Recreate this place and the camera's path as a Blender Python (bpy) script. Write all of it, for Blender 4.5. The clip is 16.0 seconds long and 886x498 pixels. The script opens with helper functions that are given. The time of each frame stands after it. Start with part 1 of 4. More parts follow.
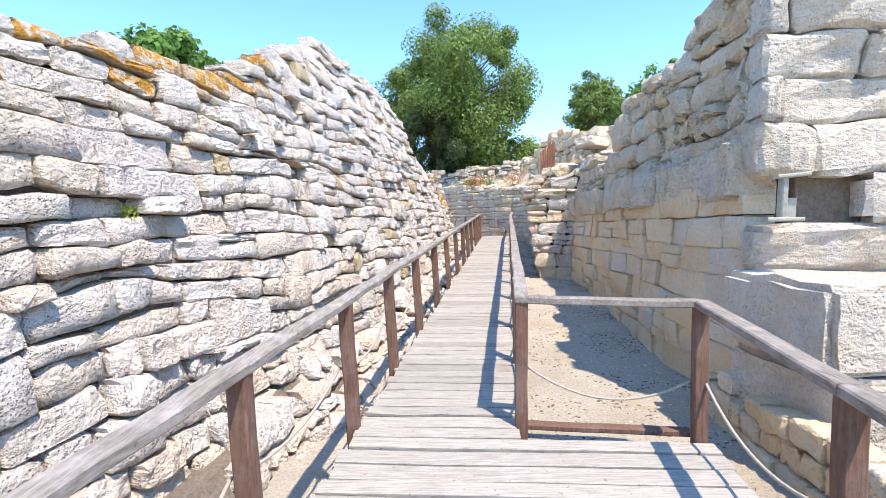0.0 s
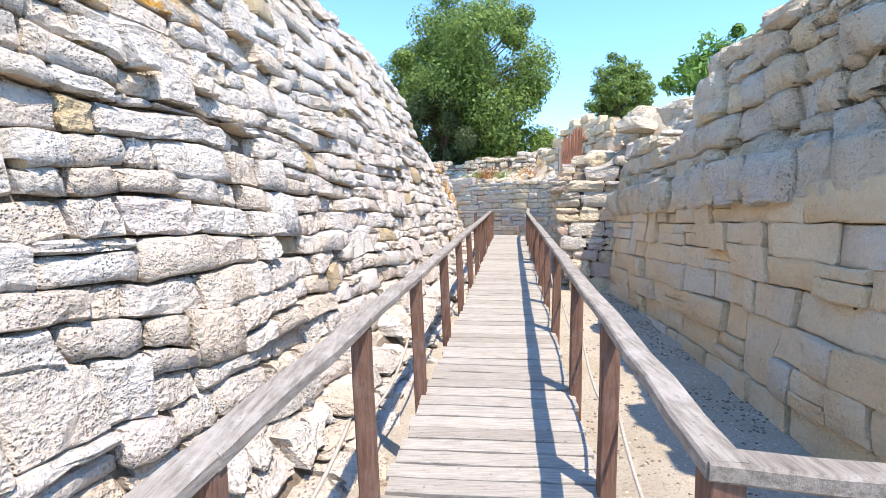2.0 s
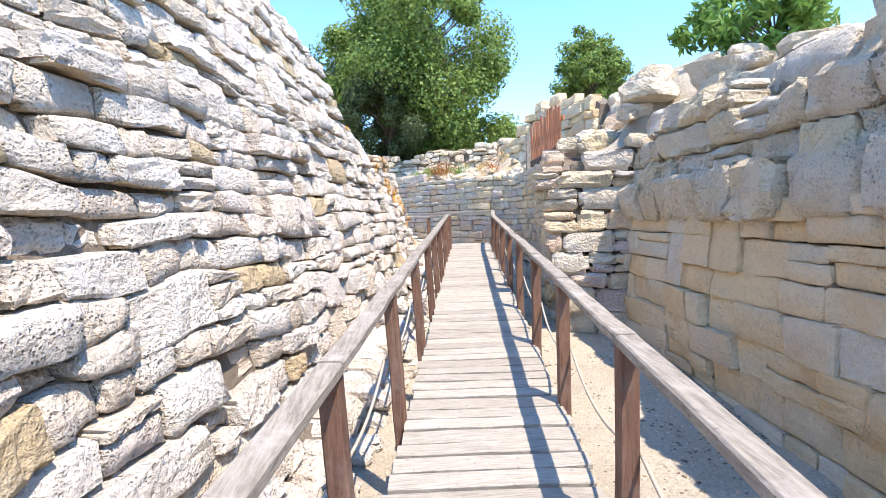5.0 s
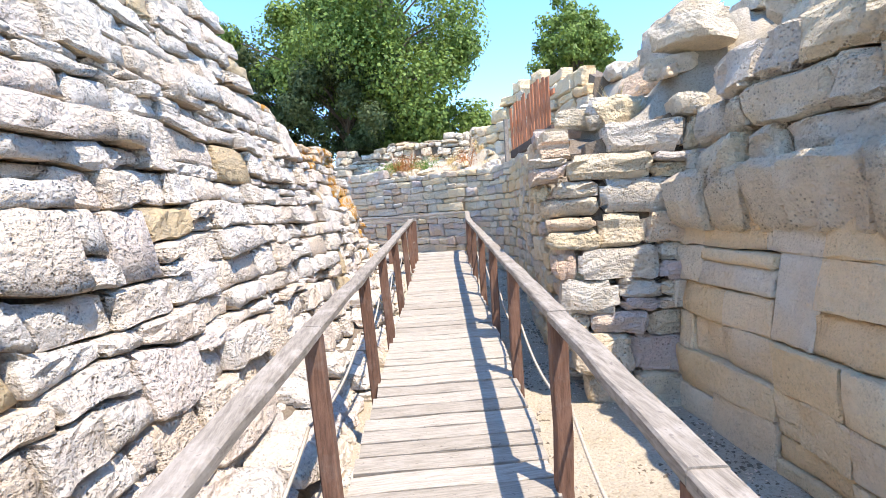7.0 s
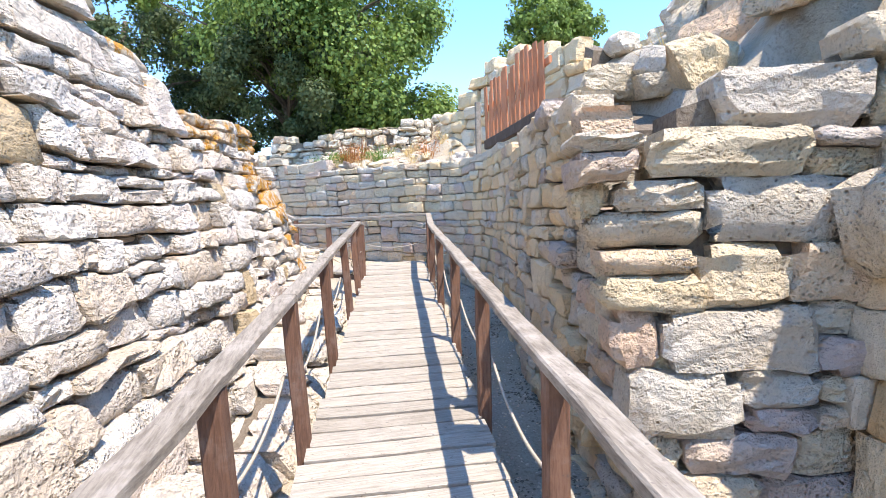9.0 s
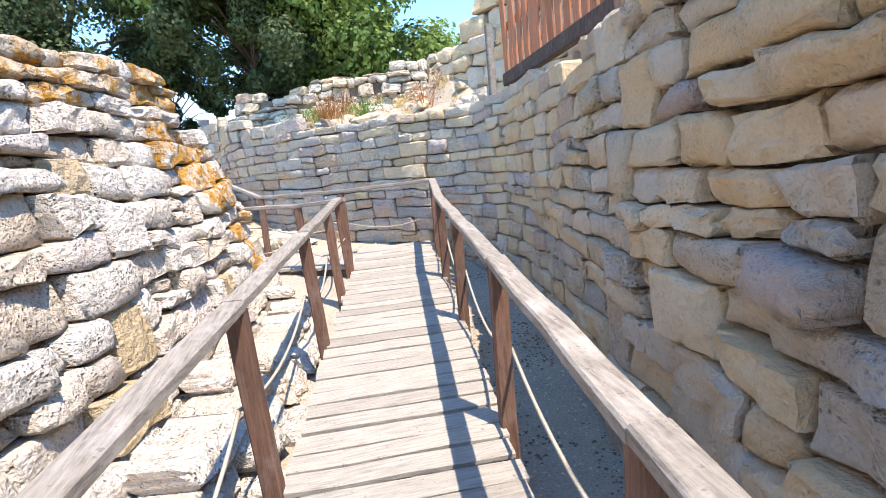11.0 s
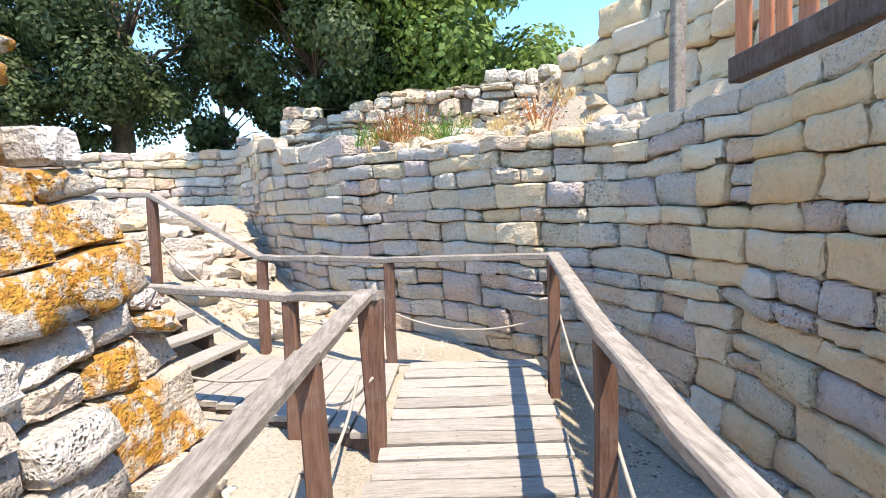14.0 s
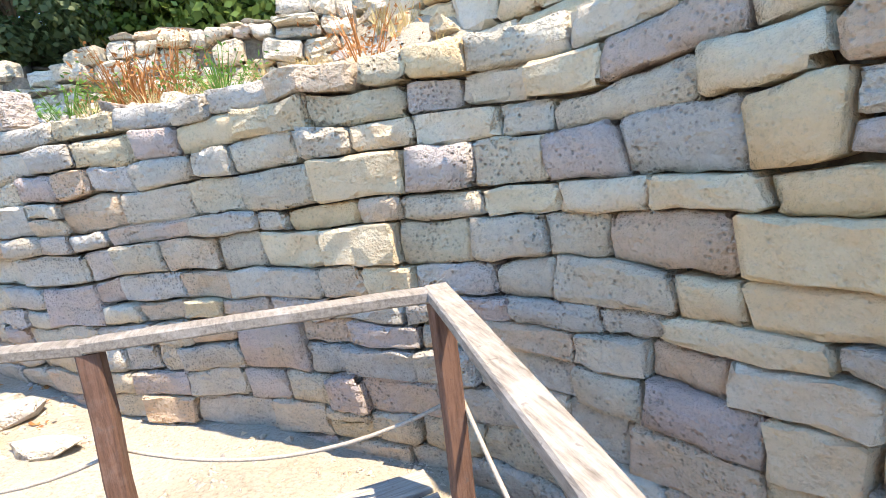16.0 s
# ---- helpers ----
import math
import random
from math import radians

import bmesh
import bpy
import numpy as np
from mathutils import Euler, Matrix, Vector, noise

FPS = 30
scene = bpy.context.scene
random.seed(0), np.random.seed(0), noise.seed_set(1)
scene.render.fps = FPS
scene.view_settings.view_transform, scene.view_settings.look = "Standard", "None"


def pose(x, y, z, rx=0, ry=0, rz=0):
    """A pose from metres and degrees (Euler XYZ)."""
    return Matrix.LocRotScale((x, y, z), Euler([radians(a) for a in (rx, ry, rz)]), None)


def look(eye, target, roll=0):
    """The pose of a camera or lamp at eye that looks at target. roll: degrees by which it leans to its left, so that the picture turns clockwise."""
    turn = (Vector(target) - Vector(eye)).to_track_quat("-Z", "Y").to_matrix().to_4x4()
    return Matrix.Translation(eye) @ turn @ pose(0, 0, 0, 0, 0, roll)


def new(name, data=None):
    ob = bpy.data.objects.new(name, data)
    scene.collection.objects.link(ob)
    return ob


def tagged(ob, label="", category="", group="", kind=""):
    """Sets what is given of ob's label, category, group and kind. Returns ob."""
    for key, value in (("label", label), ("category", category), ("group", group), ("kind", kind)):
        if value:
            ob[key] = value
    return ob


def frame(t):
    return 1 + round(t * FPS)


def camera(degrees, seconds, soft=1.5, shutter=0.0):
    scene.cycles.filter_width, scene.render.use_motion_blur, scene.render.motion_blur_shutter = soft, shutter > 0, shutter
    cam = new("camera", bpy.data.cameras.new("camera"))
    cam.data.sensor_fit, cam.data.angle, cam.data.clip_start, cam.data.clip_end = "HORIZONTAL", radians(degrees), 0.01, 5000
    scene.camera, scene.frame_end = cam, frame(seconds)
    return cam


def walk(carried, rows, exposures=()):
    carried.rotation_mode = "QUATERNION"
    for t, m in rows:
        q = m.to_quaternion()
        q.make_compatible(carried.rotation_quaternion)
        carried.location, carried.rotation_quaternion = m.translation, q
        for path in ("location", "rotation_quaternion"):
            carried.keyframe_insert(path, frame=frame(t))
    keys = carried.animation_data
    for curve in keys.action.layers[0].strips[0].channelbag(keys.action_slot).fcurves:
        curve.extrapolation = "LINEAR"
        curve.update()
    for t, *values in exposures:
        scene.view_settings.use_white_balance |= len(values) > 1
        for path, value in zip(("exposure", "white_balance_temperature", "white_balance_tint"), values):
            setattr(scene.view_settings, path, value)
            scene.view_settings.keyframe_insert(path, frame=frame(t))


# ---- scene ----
cam = camera(81.3, 16.0, soft=0.55)
METRES, EYE, TILT, LEAN, TURN = 18.75, 1.5, -2.5, 0.5, 0.0
ROWS = [
    (0.0, 0.0, 0.0, 0.0, -0.0, -0.0, 0.0),
    (0.5, -0.0003, 0.0299, -0.0015, 3.3, -0.12, -3.13),
    (1.0, 0.0023, 0.0595, 0.0025, 0.83, -0.35, -2.18),
    (1.5, -0.0026, 0.0922, 0.0056, 1.97, -0.14, -0.94),
    (2.0, -0.0058, 0.1242, 0.0083, 0.37, -0.5, -0.99),
    (2.5, -0.0059, 0.1568, 0.0117, 0.0, -0.7, -0.57),
    (3.0, -0.0031, 0.1875, 0.0159, -5.38, -0.83, -0.47),
    (3.5, 0.0004, 0.2184, 0.0199, -3.83, 0.26, 1.61),
    (4.0, 0.0016, 0.2462, 0.0231, -3.61, 0.02, 1.86),
    (6.5, 0.0255, 0.4088, 0.0379, -7.33, -1.1, 1.4),
    (7.0, 0.0313, 0.4419, 0.0422, -7.26, -0.93, 3.13),
    (7.5, 0.0342, 0.4704, 0.0457, -7.37, -0.92, 1.76),
    (8.0, 0.039, 0.5023, 0.0482, -7.27, -0.58, 0.63),
    (8.5, 0.0423, 0.5335, 0.0516, -10.72, -0.63, 0.16),
    (11.0, 0.0671, 0.6898, 0.0653, -12.3, -6.1, 5.47),
    (11.5, 0.0695, 0.7194, 0.0683, -7.36, -4.78, 5.68),
    (12.0, 0.0738, 0.7463, 0.0717, -8.49, -4.93, 5.97),
    (12.5, 0.0798, 0.7764, 0.0752, -9.64, -4.91, 6.74),
    (13.0, 0.0811, 0.8109, 0.0792, -9.36, -4.25, 7.35),
    (13.5, 0.0837, 0.8425, 0.084, -6.0, -1.72, 5.04),
    (14.0, 0.0853, 0.8734, 0.086, -3.85, -1.51, 1.0),
    (14.5, 0.0914, 0.9013, 0.0871, -8.52, -4.26, 0.79),
    (15.0, 0.0997, 0.9303, 0.0903, -14.07, -5.23, 4.56),
    (15.5, 0.1045, 0.9552, 0.093, -22.12, -6.41, 7.06),
    (16.0, 0.1079, 0.9847, 0.0965, -22.49, -5.83, 7.44),
]
walk(cam, [(t, pose(0, 0, EYE, TILT, LEAN, TURN) @ pose(METRES * x, METRES * y, METRES * z, 90 + pitch, roll, yaw)) for t, x, y, z, yaw, pitch, roll in ROWS],
     [(0.0, 1.78, 7050, 14), (4.0, 1.95, 7100, 14), (9.0, 2.03, 7150, 14), (12.0, 2.03, 7150, 14), (13.0, 2.03, 7350, 13), (14.5, 2.08, 7400, 13), (15.3, 2.42, 8000, 13), (16.0, 2.36, 7600, 13)])

# ---- world, sun and exposure ----
SUN = Vector((0.24, -0.37, 0.90)).normalized()
world = bpy.data.worlds.new("sky")
scene.world = world
world.use_nodes = True
wn = world.node_tree
sky = wn.nodes.new("ShaderNodeTexSky")
sky.sky_type = "NISHITA"
sky.sun_disc = False
sky.sun_elevation = math.asin(SUN.z)
sky.sun_rotation = math.atan2(SUN.x, SUN.y)
sky.altitude, sky.air_density, sky.dust_density, sky.ozone_density = 700, 1.0, 0.0, 5.0
back = wn.nodes["Background"]
back.inputs["Strength"].default_value = 0.15
rich = wn.nodes.new("ShaderNodeHueSaturation")
rich.inputs["Saturation"].default_value = 1.16
wn.links.new(sky.outputs[0], rich.inputs["Color"])
wn.links.new(rich.outputs[0], back.inputs["Color"])
sun = new("sun", bpy.data.lights.new("sun", "SUN"))
sun.data.energy, sun.data.angle, sun.data.color = 2.05, radians(0.55), (1.0, 0.95, 0.87)
sun.matrix_world = look(SUN * 60, (0, 0, 0))


# ---- materials ----
class Mat:
    """A node material with short helpers."""

    def __init__(self, name, rough=0.85):
        self.m = bpy.data.materials.new(name)
        self.m.use_nodes = True
        self.t = self.m.node_tree
        self.b = self.t.nodes["Principled BSDF"]
        self.b.inputs["Roughness"].default_value = rough
        self.b.inputs["Specular IOR Level"].default_value = 0.25
        self.co = self.t.nodes.new("ShaderNodeTexCoord").outputs["Object"]
        self.geo = self.t.nodes.new("ShaderNodeNewGeometry")
        self.pos = self.geo.outputs["Position"]
        self.rnd = self.t.nodes.new("ShaderNodeObjectInfo").outputs["Random"]
        self.isl = self.geo.outputs["Random Per Island"]

    def link(self, a, b):
        self.t.links.new(a, b)

    def math(self, op, a, b=0.0, clamp=False):
        n = self.t.nodes.new("ShaderNodeMath")
        n.operation, n.use_clamp = op, clamp
        for i, v in enumerate((a, b)):
            if isinstance(v, (int, float)):
                n.inputs[i].default_value = v
            else:
                self.link(v, n.inputs[i])
        return n.outputs[0]

    def stretch(self, s, src=None):
        n = self.t.nodes.new("ShaderNodeMapping")
        n.inputs["Scale"].default_value = s
        self.link(src or self.pos, n.inputs["Vector"])
        return n.outputs[0]

    def noise(self, scale, detail=4.0, rough=0.55, vec=None):
        n = self.t.nodes.new("ShaderNodeTexNoise")
        n.inputs["Scale"].default_value, n.inputs["Detail"].default_value = scale, detail
        n.inputs["Roughness"].default_value = rough
        self.link(vec or self.pos, n.inputs["Vector"])
        return n.outputs["Fac"]

    def voronoi(self, scale, vec=None, feature="F1"):
        n = self.t.nodes.new("ShaderNodeTexVoronoi")
        n.feature = feature
        n.inputs["Scale"].default_value = scale
        self.link(vec or self.pos, n.inputs["Vector"])
        return n.outputs["Distance"]

    def ramp(self, fac, *stops):
        n = self.t.nodes.new("ShaderNodeValToRGB")
        e = n.color_ramp.elements
        while len(e) < len(stops):
            e.new(0.5)
        for el, (p, c) in zip(e, stops):
            el.position = p
            el.color = (*c, 1) if len(c) == 3 else c
        self.link(fac, n.inputs[0])
        return n.outputs[0]

    def mask(self, fac, lo, hi):
        return self.ramp(fac, (lo, (0, 0, 0)), (hi, (1, 1, 1)))

    def mix(self, fac, a, b, kind="MIX"):
        n = self.t.nodes.new("ShaderNodeMix")
        n.data_type, n.blend_type = "RGBA", kind
        for i, v in ((0, fac), (6, a), (7, b)):
            if isinstance(v, (int, float)):
                n.inputs[i].default_value = v
            elif isinstance(v, tuple):
                n.inputs[i].default_value = (*v, 1)
            else:
                self.link(v, n.inputs[i])
        return n.outputs[2]

    def done(self, color, height=None, strength=0.5, dist=0.02, rough=None):
        if isinstance(color, tuple):
            self.b.inputs["Base Color"].default_value = (*color, 1)
        else:
            self.link(color, self.b.inputs["Base Color"])
        if height is not None:
            n = self.t.nodes.new("ShaderNodeBump")
            n.inputs["Strength"].default_value, n.inputs["Distance"].default_value = strength, dist
            self.link(height, n.inputs["Height"])
            self.link(n.outputs[0], self.b.inputs["Normal"])
        if rough is not None:
            self.link(rough, self.b.inputs["Roughness"])
        return self.m


def joint_material():
    """Earth and stone chips deep in the joints, coloured darker for shade between stones."""
    k = Mat("joint_earth", 0.95)
    n = k.noise(30, 5, 0.7)
    return k.done(k.ramp(n, (0.3, (0.13, 0.1, 0.075)), (0.7, (0.27, 0.22, 0.165))), n, 0.8, 0.03)


def stone_material(name, tones, warm, lichen=0.0, strata=0.3, bump=0.8, pits=0.6, weather=0.2, grit=0.55, ridged=0.8):
    """Limestone: a tone for each stone, mottling, strata, pits and lichen patches."""
    k = Mat(name, 0.92)
    tone = k.math("FRACT", k.math("ADD", k.rnd, k.isl))
    c = k.ramp(tone, *[(i / (len(tones) - 1), t) for i, t in enumerate(tones)])
    big = k.noise(2.3, 3)
    c = k.mix(k.math("MULTIPLY", k.mask(big, 0.46, 0.72), 0.55), c, warm)
    grey = k.math("MULTIPLY", k.mask(k.noise(3.1, 5, 0.65), 0.5, 0.66), weather)
    c = k.mix(grey, c, (0.42, 0.4, 0.37))
    fine = k.noise(24, 6, 0.66)
    c = k.mix(grit, c, k.ramp(fine, (0.25, (0.6, 0.58, 0.56)), (0.5, (0.97, 0.97, 0.97)), (0.8, (1.12, 1.11, 1.08))), "MULTIPLY")
    speck = k.noise(75, 3, 0.6)
    c = k.mix(k.math("MULTIPLY", k.mask(speck, 0.57, 0.68), 0.75 * grit), c, (0.3, 0.27, 0.23))
    layer = k.noise(1.0, 3, 0.6, k.stretch((1.8, 1.8, 22.0)))
    c = k.mix(k.math("MULTIPLY", k.mask(layer, 0.55, 0.75), strata * 0.6), c, (0.4, 0.31, 0.21))
    if lichen:
        zone = k.math("MULTIPLY", k.mask(k.noise(1.7, 2), 0.56 - lichen * 0.22, 0.64 - lichen * 0.22), k.mask(k.noise(9, 5, 0.7), 0.42, 0.52))
        c = k.mix(k.math("MULTIPLY", zone, min(1, lichen + 0.25)), c, k.ramp(k.noise(30, 2), (0.3, (0.5, 0.2, 0.04)), (0.7, (0.66, 0.37, 0.06))))
    # pits: darker in colour, and sunk in the bump below
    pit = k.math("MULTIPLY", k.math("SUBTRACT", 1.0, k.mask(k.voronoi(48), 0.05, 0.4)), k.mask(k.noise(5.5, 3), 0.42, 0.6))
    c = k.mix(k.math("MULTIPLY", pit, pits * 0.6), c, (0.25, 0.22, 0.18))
    h = k.math("ADD", k.math("MULTIPLY", fine, 1.15), k.math("MULTIPLY", k.noise(7, 5, 0.6), 2.0))
    h = k.math("ADD", h, k.math("MULTIPLY", layer, strata))
    ridge = k.noise(2.4, 6, 0.62, k.stretch((1.5, 1.5, 6.0)))
    h = k.math("ADD", h, k.math("MULTIPLY", ridge, ridged))
    c = k.mix(k.math("MULTIPLY", k.mask(ridge, 0.56, 0.7), 0.2 * ridged), c, (0.3, 0.25, 0.19))
    dents = k.voronoi(17, k.stretch((1.0, 1.0, 1.5)))
    h = k.math("ADD", h, k.math("MULTIPLY", k.mask(dents, 0.08, 0.5), pits * 0.35))
    # holes: a darker colour again, with a deeper dip in the height
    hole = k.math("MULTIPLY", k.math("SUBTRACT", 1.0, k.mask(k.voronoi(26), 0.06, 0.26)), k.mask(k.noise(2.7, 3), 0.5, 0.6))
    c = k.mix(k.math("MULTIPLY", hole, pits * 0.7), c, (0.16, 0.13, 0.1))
    h = k.math("SUBTRACT", h, k.math("MULTIPLY", hole, pits * 0.9))
    h = k.math("SUBTRACT", h, k.math("MULTIPLY", pit, pits * 0.6))
    h = k.math("ADD", h, k.math("MULTIPLY", speck, 0.25))
    return k.done(c, h, bump, 0.05)


M_JOINT = joint_material()
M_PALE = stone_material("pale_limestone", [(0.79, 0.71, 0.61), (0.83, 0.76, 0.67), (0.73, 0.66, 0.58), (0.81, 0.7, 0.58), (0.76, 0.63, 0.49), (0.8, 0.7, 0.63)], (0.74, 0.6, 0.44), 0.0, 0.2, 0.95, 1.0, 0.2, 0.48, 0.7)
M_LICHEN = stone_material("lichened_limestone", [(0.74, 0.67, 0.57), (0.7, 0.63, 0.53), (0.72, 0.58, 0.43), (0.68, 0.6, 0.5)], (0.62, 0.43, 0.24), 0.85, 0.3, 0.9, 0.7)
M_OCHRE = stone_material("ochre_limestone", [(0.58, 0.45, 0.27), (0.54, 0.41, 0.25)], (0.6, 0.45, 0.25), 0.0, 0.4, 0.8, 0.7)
# ochre stone of the undersides, with warm bounced light painted into its colour
M_UNDERSIDE = stone_material("warm_underside_limestone", [(0.74, 0.58, 0.38), (0.68, 0.53, 0.37), (0.76, 0.63, 0.47)], (0.68, 0.48, 0.28), 0.0, 0.2, 0.7, 0.5)
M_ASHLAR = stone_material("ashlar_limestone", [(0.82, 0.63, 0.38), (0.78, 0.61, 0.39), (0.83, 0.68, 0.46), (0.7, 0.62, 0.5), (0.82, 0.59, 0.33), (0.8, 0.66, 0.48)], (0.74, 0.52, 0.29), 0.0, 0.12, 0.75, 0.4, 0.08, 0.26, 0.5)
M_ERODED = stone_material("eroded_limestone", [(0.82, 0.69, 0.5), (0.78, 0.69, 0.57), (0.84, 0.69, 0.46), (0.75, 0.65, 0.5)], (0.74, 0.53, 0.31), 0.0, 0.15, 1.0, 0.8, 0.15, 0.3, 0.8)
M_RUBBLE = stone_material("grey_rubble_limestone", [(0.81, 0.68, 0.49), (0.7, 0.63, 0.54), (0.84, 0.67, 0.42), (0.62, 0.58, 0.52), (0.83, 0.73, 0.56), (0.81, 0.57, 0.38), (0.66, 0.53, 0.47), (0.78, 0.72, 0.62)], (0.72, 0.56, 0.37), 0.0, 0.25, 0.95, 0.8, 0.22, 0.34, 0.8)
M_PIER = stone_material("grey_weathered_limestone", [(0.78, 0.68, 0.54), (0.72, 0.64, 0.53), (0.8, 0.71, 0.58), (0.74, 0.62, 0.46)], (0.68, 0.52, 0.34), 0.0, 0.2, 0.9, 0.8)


def ground_material():
    k = Mat("sandy_earth", 0.95)
    n = k.noise(1.2, 5, 0.6)
    c = k.ramp(n, (0.3, (0.41, 0.35, 0.27)), (0.55, (0.5, 0.44, 0.35)), (0.75, (0.45, 0.38, 0.28)))
    g = k.noise(45, 5, 0.7)
    c = k.mix(0.7, c, k.ramp(g, (0.3, (0.45, 0.43, 0.4)), (0.5, (1, 1, 1)), (0.75, (1.15, 1.14, 1.12))), "MULTIPLY")
    dry = k.math("MULTIPLY", k.mask(k.noise(0.7, 4, 0.65), 0.52, 0.66), 0.5)
    c = k.mix(dry, c, (0.42, 0.33, 0.2))
    h = k.math("ADD", k.noise(14, 6, 0.65), k.math("MULTIPLY", g, 0.5))
    return k.done(c, h, 0.9, 0.04)


def wood_material(name, dark, light, along, bump=0.5, worn=0.4):
    """Weathered timber; along: stretch of the grain in world axes."""
    k = Mat(name, 0.8)
    v = k.stretch(along)
    grain = k.noise(6, 6, 0.7, v)
    c = k.ramp(grain, (0.3, dark), (0.6, light))
    tone = k.ramp(k.math("FRACT", k.math("ADD", k.rnd, k.isl)), (0, (0.82, 0.8, 0.78)), (0.5, (1, 1, 1)), (1, (1.1, 1.09, 1.08)))
    c = k.mix(1.0, c, tone, "MULTIPLY")
    wear = k.math("MULTIPLY", k.mask(k.noise(5, 5, 0.7), 0.5, 0.68), worn)
    c = k.mix(wear, c, (0.5, 0.45, 0.4))
    c = k.mix(k.math("MULTIPLY", k.mask(k.noise(40, 2), 0.66, 0.72), 0.5), c, (0.1, 0.08, 0.07))
    return k.done(c, k.math("ADD", grain, k.math("MULTIPLY", k.noise(60, 3), 0.25)), bump, 0.008)


M_GROUND = ground_material()
M_DECK = wood_material("weathered_deck_wood", (0.235, 0.208, 0.175), (0.42, 0.385, 0.33), (1.0, 14.0, 8.0), 0.6, 0.2)
M_RAIL = wood_material("weathered_rail_wood", (0.15, 0.125, 0.1), (0.34, 0.3, 0.25), (10.0, 1.0, 10.0), 0.6, 0.5)
M_POST = wood_material("brown_post_wood", (0.095, 0.05, 0.035), (0.2, 0.11, 0.075), (10.0, 10.0, 1.0), 0.5, 0.12)
M_JOIST = wood_material("dark_joist_wood", (0.06, 0.04, 0.03), (0.13, 0.09, 0.07), (8.0, 8.0, 2.0), 0.4, 0.1)
M_ORANGE = wood_material("orange_stained_wood", (0.38, 0.13, 0.06), (0.55, 0.23, 0.12), (12.0, 12.0, 1.0), 0.35, 0.12)


def plain_material(name, a, b, scale, rough=0.8, bump=0.3):
    k = Mat(name, rough)
    n = k.noise(scale, 5, 0.6)
    return k.done(k.ramp(n, (0.3, a), (0.7, b)), n, bump, 0.01)


M_ROPE = plain_material("rope_fibre", (0.33, 0.28, 0.22), (0.52, 0.46, 0.38), 90, 0.9)
M_BARK = plain_material("bark", (0.09, 0.07, 0.05), (0.2, 0.16, 0.12), 9, 0.95, 0.8)
M_METAL = plain_material("painted_metal", (0.3, 0.28, 0.22), (0.44, 0.42, 0.34), 30, 0.5, 0.1)


def leaf_material(name, dark, light, through_light=0.35):
    k = Mat(name, 0.55)
    patch = k.math("MULTIPLY", k.noise(1.3, 3, 0.6), 0.9)
    mixed = k.math("ADD", k.math("MULTIPLY", k.isl, 0.55), k.math("SUBTRACT", patch, 0.15), True)
    c = k.ramp(mixed, (0.1, dark), (0.6, light), (1.0, tuple(v * 1.3 for v in light)))
    m = k.done(c)
    t = k.t.nodes.new("ShaderNodeBsdfTranslucent")
    k.link(c, t.inputs["Color"])
    mx = k.t.nodes.new("ShaderNodeMixShader")
    mx.inputs[0].default_value = through_light
    out = k.t.nodes["Material Output"]
    k.link(k.b.outputs[0], mx.inputs[1])
    k.link(t.outputs[0], mx.inputs[2])
    k.link(mx.outputs[0], out.inputs["Surface"])
    return m


M_LEAF = leaf_material("green_leaves", (0.035, 0.075, 0.02), (0.19, 0.275, 0.065))
M_LEAF_DARK = leaf_material("dark_oak_leaves", (0.022, 0.04, 0.016), (0.1, 0.135, 0.055))
M_LEAF_FRESH = leaf_material("fresh_green_leaves", (0.06, 0.13, 0.025), (0.15, 0.28, 0.06))
M_LEAF_LIME = leaf_material("lime_green_leaves", (0.25, 0.36, 0.03), (0.42, 0.5, 0.06))
M_DRY = leaf_material("dry_grass", (0.45, 0.33, 0.15), (0.62, 0.48, 0.24), 0.25)
M_RUST = leaf_material("rust_coloured_weed", (0.22, 0.09, 0.04), (0.45, 0.2, 0.07), 0.25)


# ---- mesh helpers ----
def mesh_of(name, verts, faces, material, smooth=False):
    me = bpy.data.meshes.new(name)
    me.from_pydata([tuple(v) for v in verts], [], faces)
    me.materials.append(material)
    if smooth:
        me.polygons.foreach_set("use_smooth", [True] * len(me.polygons))
    me.update()
    return me


def part(name, bm, material, parent, label="", smooth=False):
    """One mesh object out of a bmesh (or a mesh), under its thing."""
    if isinstance(bm, bmesh.types.BMesh):
        me = bpy.data.meshes.new(name)
        bm.to_mesh(me)
        bm.free()
        me.materials.append(material)
        if smooth:
            me.polygons.foreach_set("use_smooth", [True] * len(me.polygons))
    else:
        me = bm
    ob = new(name, me)
    ob.parent = parent
    if label:
        ob["label"] = label
    return ob


def box_between(bm, a, b, w, h, up=Vector((0, 0, 1)), bevel=0.008, wob=0.0, segs=1, rng=random):
    """A timber from a to b, w wide and h high, with worn edges."""
    a, b = Vector(a), Vector(b)
    d = (b - a).normalized()
    side = d.cross(up).normalized()
    top = side.cross(d).normalized()
    rings = []
    c = bevel
    prof = [(-w / 2 + c, -h / 2), (w / 2 - c, -h / 2), (w / 2, -h / 2 + c), (w / 2, h / 2 - c), (w / 2 - c, h / 2), (-w / 2 + c, h / 2), (-w / 2, h / 2 - c), (-w / 2, -h / 2 + c)]
    for i in range(segs + 1):
        p = a.lerp(b, i / segs)
        ox, oz = rng.uniform(-wob, wob), rng.uniform(-wob, wob)
        rings.append([bm.verts.new(p + side * (x + ox) + top * (z + oz)) for x, z in prof])
    for r, q in zip(rings, rings[1:]):
        for i in range(8):
            bm.faces.new((r[i], r[(i + 1) % 8], q[(i + 1) % 8], q[i]))
    bm.faces.new(rings[0][::-1])
    bm.faces.new(rings[-1])
    bmesh.ops.recalc_face_normals(bm, faces=bm.faces)


